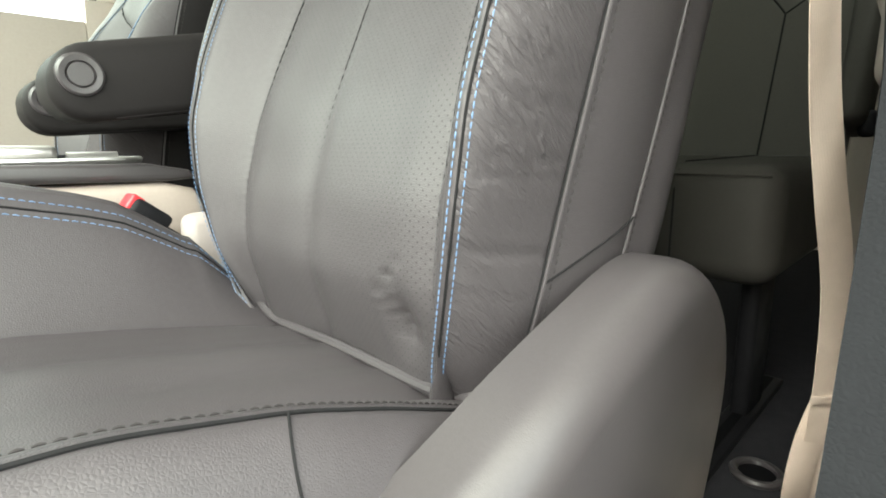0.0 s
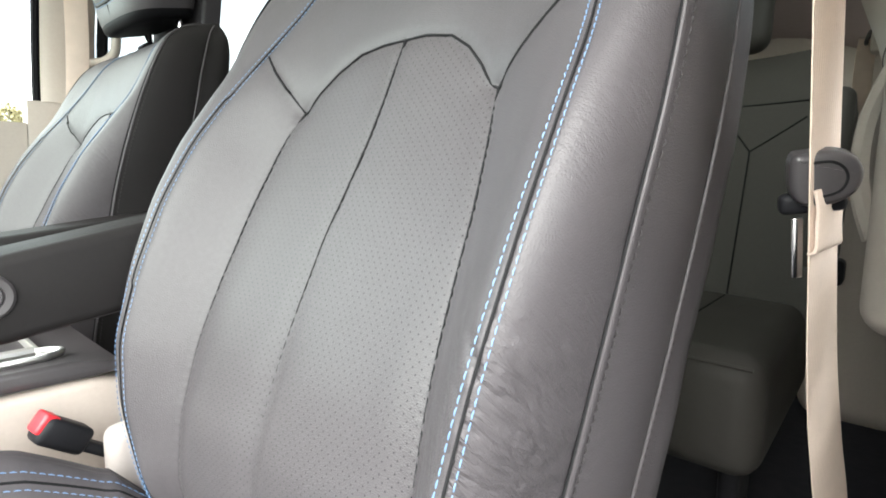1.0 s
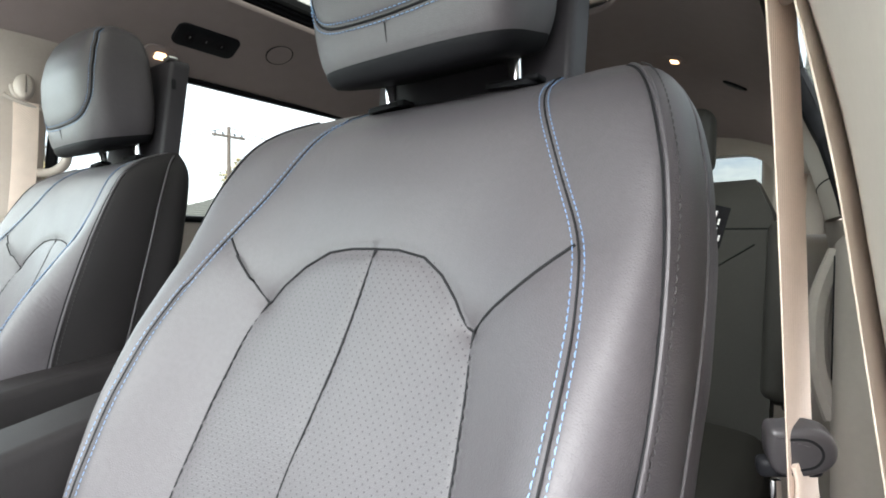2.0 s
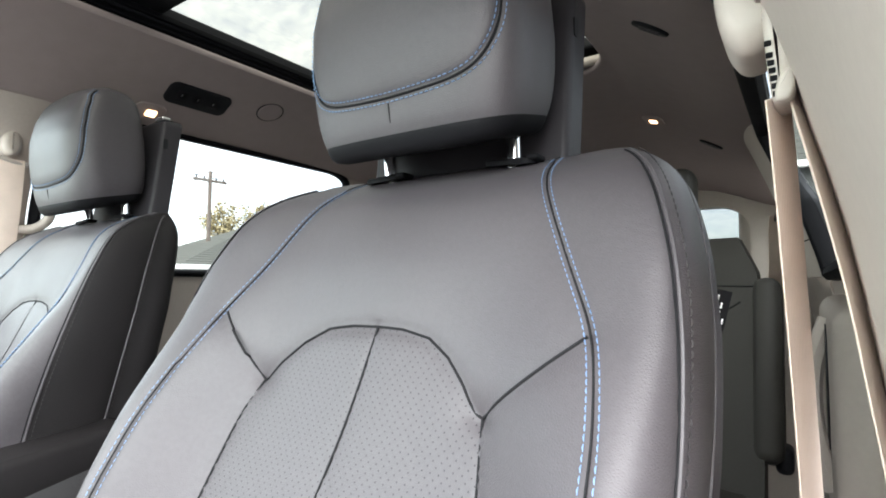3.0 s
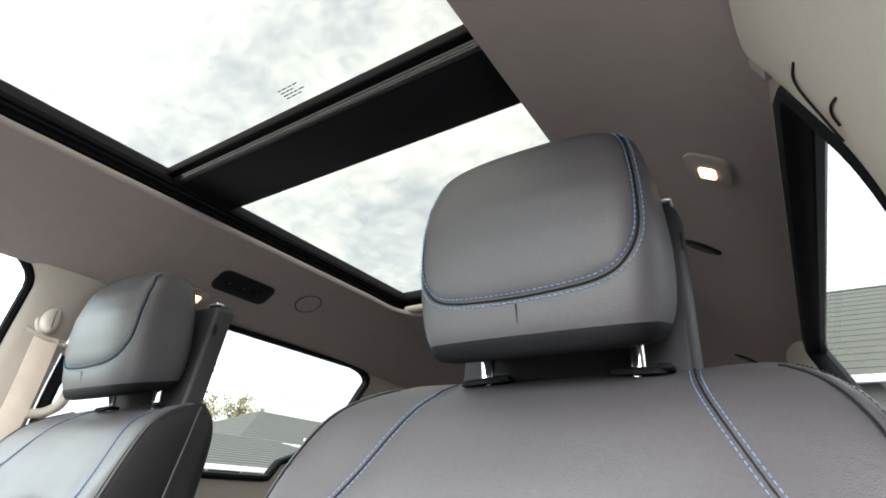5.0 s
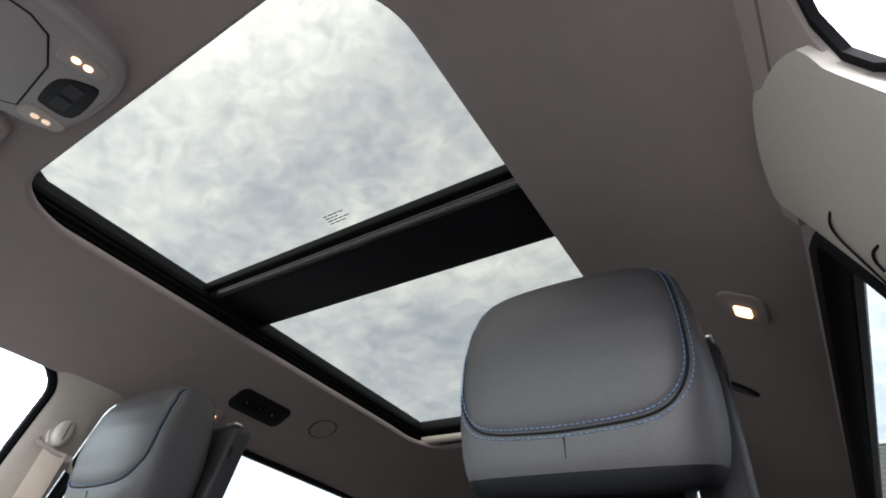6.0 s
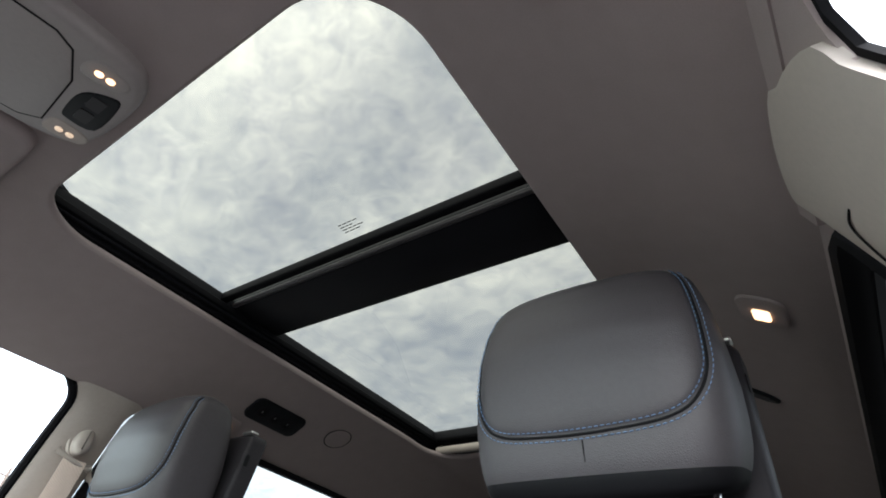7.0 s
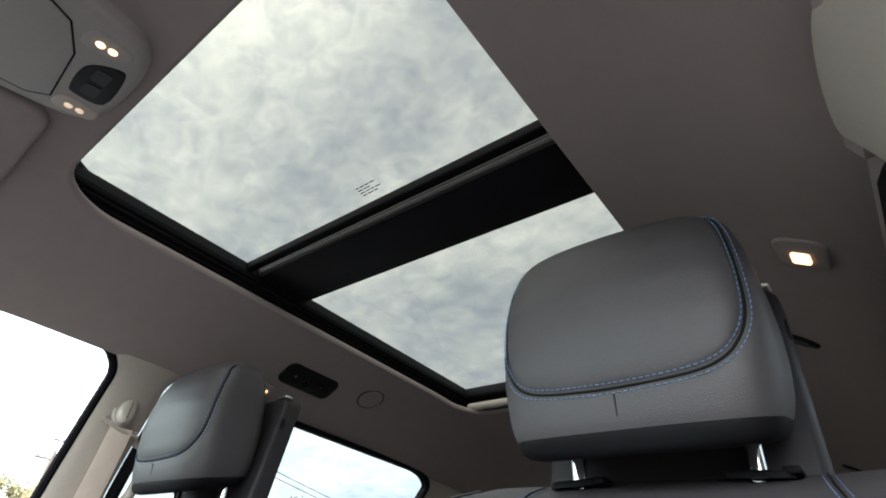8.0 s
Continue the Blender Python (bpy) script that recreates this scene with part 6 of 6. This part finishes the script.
def hip_roof(parent, x0, x1, y0, y1, eave_z, ridge_z, rows=14):
    """Four sloping sides of overlapping courses that meet in a ridge along y."""
    bm = bmesh.new()
    half = (x1 - x0) / 2

    def ring(t, lift):
        d, z = half * t, eave_z + (ridge_z - eave_z) * t + lift
        return [bm.verts.new(v) for v in ((x0 + d, y0 + d, z), (x1 - d, y0 + d, z), (x1 - d, y1 - d, z), (x0 + d, y1 - d, z))]
    for k in range(rows):
        a, b = ring(k / rows, 0.035), ring(min((k + 1.1) / rows, 0.999), 0.01)
        c = ring(k / rows, 0.0)
        for i in range(4):
            j = (i + 1) % 4
            bm.faces.new((a[i], a[j], b[j], b[i]))
            bm.faces.new((c[i], c[j], a[j], a[i]))
    part("roof", bm, SHINGLE, parent, "grey shingled hip roof", smooth=False)


def house(label, x0, x1, y0, y1, eave_z, ridge_z, wall_m, ridge_along="y", windows=(), group=""):
    h = thing("house", label, "house", group)
    base = -0.42
    part("wall", rbox((x0 + x1) / 2, (y0 + y1) / 2, (base + eave_z) / 2, x1 - x0, y1 - y0, eave_z - base, 0.0), wall_m, h, smooth=False)
    o = 0.5
    if ridge_along == "y":
        hip_roof(h, x0 - o, x1 + o, y0 - o, y1 + o, eave_z, ridge_z)
        for x in (x0 - o, x1 + o):
            part("gutter", rbox(x, (y0 + y1) / 2, eave_z - 0.08, 0.14, y1 - y0 + 2 * o, 0.16, 0.02), WHITE, h, "white gutter and fascia")
        for y in (y0 - o, y1 + o):
            part("gutter", rbox((x0 + x1) / 2, y, eave_z - 0.08, x1 - x0 + 2 * o - 0.16, 0.14, 0.16, 0.02), WHITE, h, "white gutter and fascia")
    else:
        ym = (y0 + y1) / 2
        shingle_roof(h, (x0 - o, y0 - o, eave_z - 0.05), (0, ym - y0 + o, ridge_z - eave_z), (x1 - x0 + 2 * o, 0, 0), 16)
        shingle_roof(h, (x0 - o, y1 + o, eave_z - 0.05), (0, ym - y1 - o, ridge_z - eave_z), (x1 - x0 + 2 * o, 0, 0), 16)
        for x in (x0, x1):
            bm = bmesh.new()
            bm.faces.new([bm.verts.new(v) for v in ((x, y0, eave_z), (x, y1, eave_z), (x, ym, ridge_z - 0.08))])
            part("gable", bm, wall_m, h, smooth=False)
        for y in (y0 - o, y1 + o):
            part("gutter", rbox((x0 + x1) / 2, y, eave_z - 0.10, x1 - x0 + 2 * o, 0.14, 0.16, 0.02), WHITE, h, "white gutter and fascia")
    for wx, wy, wz, sx, sy, sz in windows:
        w = part("window", rbox(wx, wy, wz, sx + 0.05 if sx < 0.1 else sx, sy + 0.05 if sy < 0.1 else sy, sz, 0.02), WHITE, h, "white framed window")
        part("pane", rbox(wx, wy, wz, sx + 0.09 if sx < 0.1 else sx - 0.2, sy + 0.09 if sy < 0.1 else sy - 0.2, sz - 0.2, 0.0), PANE, w, smooth=False)
    return h


house("pale house with a grey shingled roof beyond the car lot", -24, -16, 8.6, 20, 1.30, 2.6, SIDING, "y",
      [(-16.0, 11.0, 0.75, 0.06, 1.4, 1.1), (-16.0, 14.0, 0.75, 0.06, 1.4, 1.1)])
house("taller pale house with a grey shingled roof behind another", -36, -27, 19.5, 36, 3.1, 5.4, SIDING, "y", [(-27.0, 25, 3.0, 0.06, 1.4, 1.2)])
house("grey sided building with a low shingled roof", 0.2, 14, 14, 24, 3.6, 7.3, SIDING_G, "x", [(3.0, 14.0, 2.2, 1.6, 0.06, 1.3), (7.0, 14.0, 2.2, 1.6, 0.06, 1.3)])


def utility_pole(x, y, h, label="weathered wooden utility pole with crossarm"):
    p = thing("utility_pole", label, "utility pole", "utility poles", at=(x, y, -0.42))
    part("pole", tube([(0, 0, 0), (0, 0, h)], lambda t: 0.16 - 0.05 * t, 10), WOOD, p)
    part("crossarm", rbox(0, 0, h - 0.6, 0.12, 2.2, 0.14, 0.01), WOOD, p)
    for k in (-0.9, -0.4, 0.4, 0.9):
        part("insulator", tube([(0, k, h - 0.53), (0, k, h - 0.35)], 0.05, 8), PLASTIC, p)


utility_pole(-46, 12.0, 8.2)
utility_pole(-52, 14.2, 10.5)
utility_pole(-30, 17.6, 8.0)
cab = thing("overhead_cable", "black overhead utility cables", "cable")
for dz in (0.0, 0.35):
    part("cable", tube([(-30 - 10 * t, 17.6 + 50 * t, 7.2 + dz - 1.2 * math.sin(math.pi * t)) for t in lin(0, 1, 16)], 0.02, 5), RUBBER, cab)
    part("cable", tube([(-30 - 16 * t, 17.6 - 5.6 * t, 7.2 + dz + 0.2 * t - 0.6 * math.sin(math.pi * t)) for t in lin(0, 1, 16)], 0.02, 5), RUBBER, cab)


def tree(x, y, h, seed, label="bare-branched tree with thin yellow-brown foliage"):
    rr = random.Random(seed)
    tr = thing("tree", label, "tree", "trees", at=(x, y, -0.42))
    bm = bmesh.new()
    tips = []

    def limb(p, d, L, r, depth):
        pts, q = [p], p
        for k in range(4):
            d = (d + Vector((rr.uniform(-.2, .2), rr.uniform(-.2, .2), rr.uniform(-.05, .15)))).normalized()
            q = q + d * (L / 4)
            pts.append(q)
        tube(pts, lambda t: r * (1 - 0.6 * t), 5, bm=bm)
        if depth == 0:
            tips.extend(pts[2:])
            return
        for k in range(4 if depth > 1 else 5):
            i = rr.choice((2, 3, 4))
            limb(pts[i], (d + Vector((rr.uniform(-1, 1), rr.uniform(-1, 1), rr.uniform(-.1, .6)))).normalized(), L * rr.uniform(.5, .7), r * 0.5, depth - 1)
    limb(Vector((0, 0, 0)), Vector((0, 0, 1)), h * 0.5, h * 0.025, 3)
    part("trunk", bm, BARK, tr)
    vs, fs = [], []
    for t in tips:
        for k in range(5):
            c = t + Vector((rr.gauss(0, .03 * h), rr.gauss(0, .03 * h), rr.gauss(0, .025 * h)))
            a, b = Vector((rr.gauss(0, 1), rr.gauss(0, 1), rr.gauss(0, 1))).normalized() * h * 0.02, Vector((rr.gauss(0, 1), rr.gauss(0, 1), rr.gauss(0, 1))).normalized() * h * 0.014
            n = len(vs)
            vs += [c - a, c + b, c + a, c - b]
            fs.append((n, n + 1, n + 2, n + 3))
    me = bpy.data.meshes.new("crown")
    me.from_pydata(vs, [], fs)
    me.materials.append(LEAF)
    cr = new("crown", me)
    cr.parent = tr


for k, (x, y, h) in enumerate(((-44, 3.5, 7.0), (-47, 6.5, 8.0), (-43, 10.5, 6.4), (-48, 0.0, 7.5), (-40, 24.5, 8.5), (-42, 29, 8.0), (-46, 13.5, 6.5))):
    tree(x, y, h, 10 + k)
# a bank beyond the lot
bm = sheet(lambda u, v: Vector((-38 - 22 * u, v, -0.40 + 2.6 * math.sin(min(u, 1.0) * math.pi / 2) * (1 + 0.15 * math.sin(v * 0.21)))), lin(0, 1, 8), lin(-30, 60, 30))
structure("bank", bm, GRASS, "dry grass bank beyond the lot", "ground")
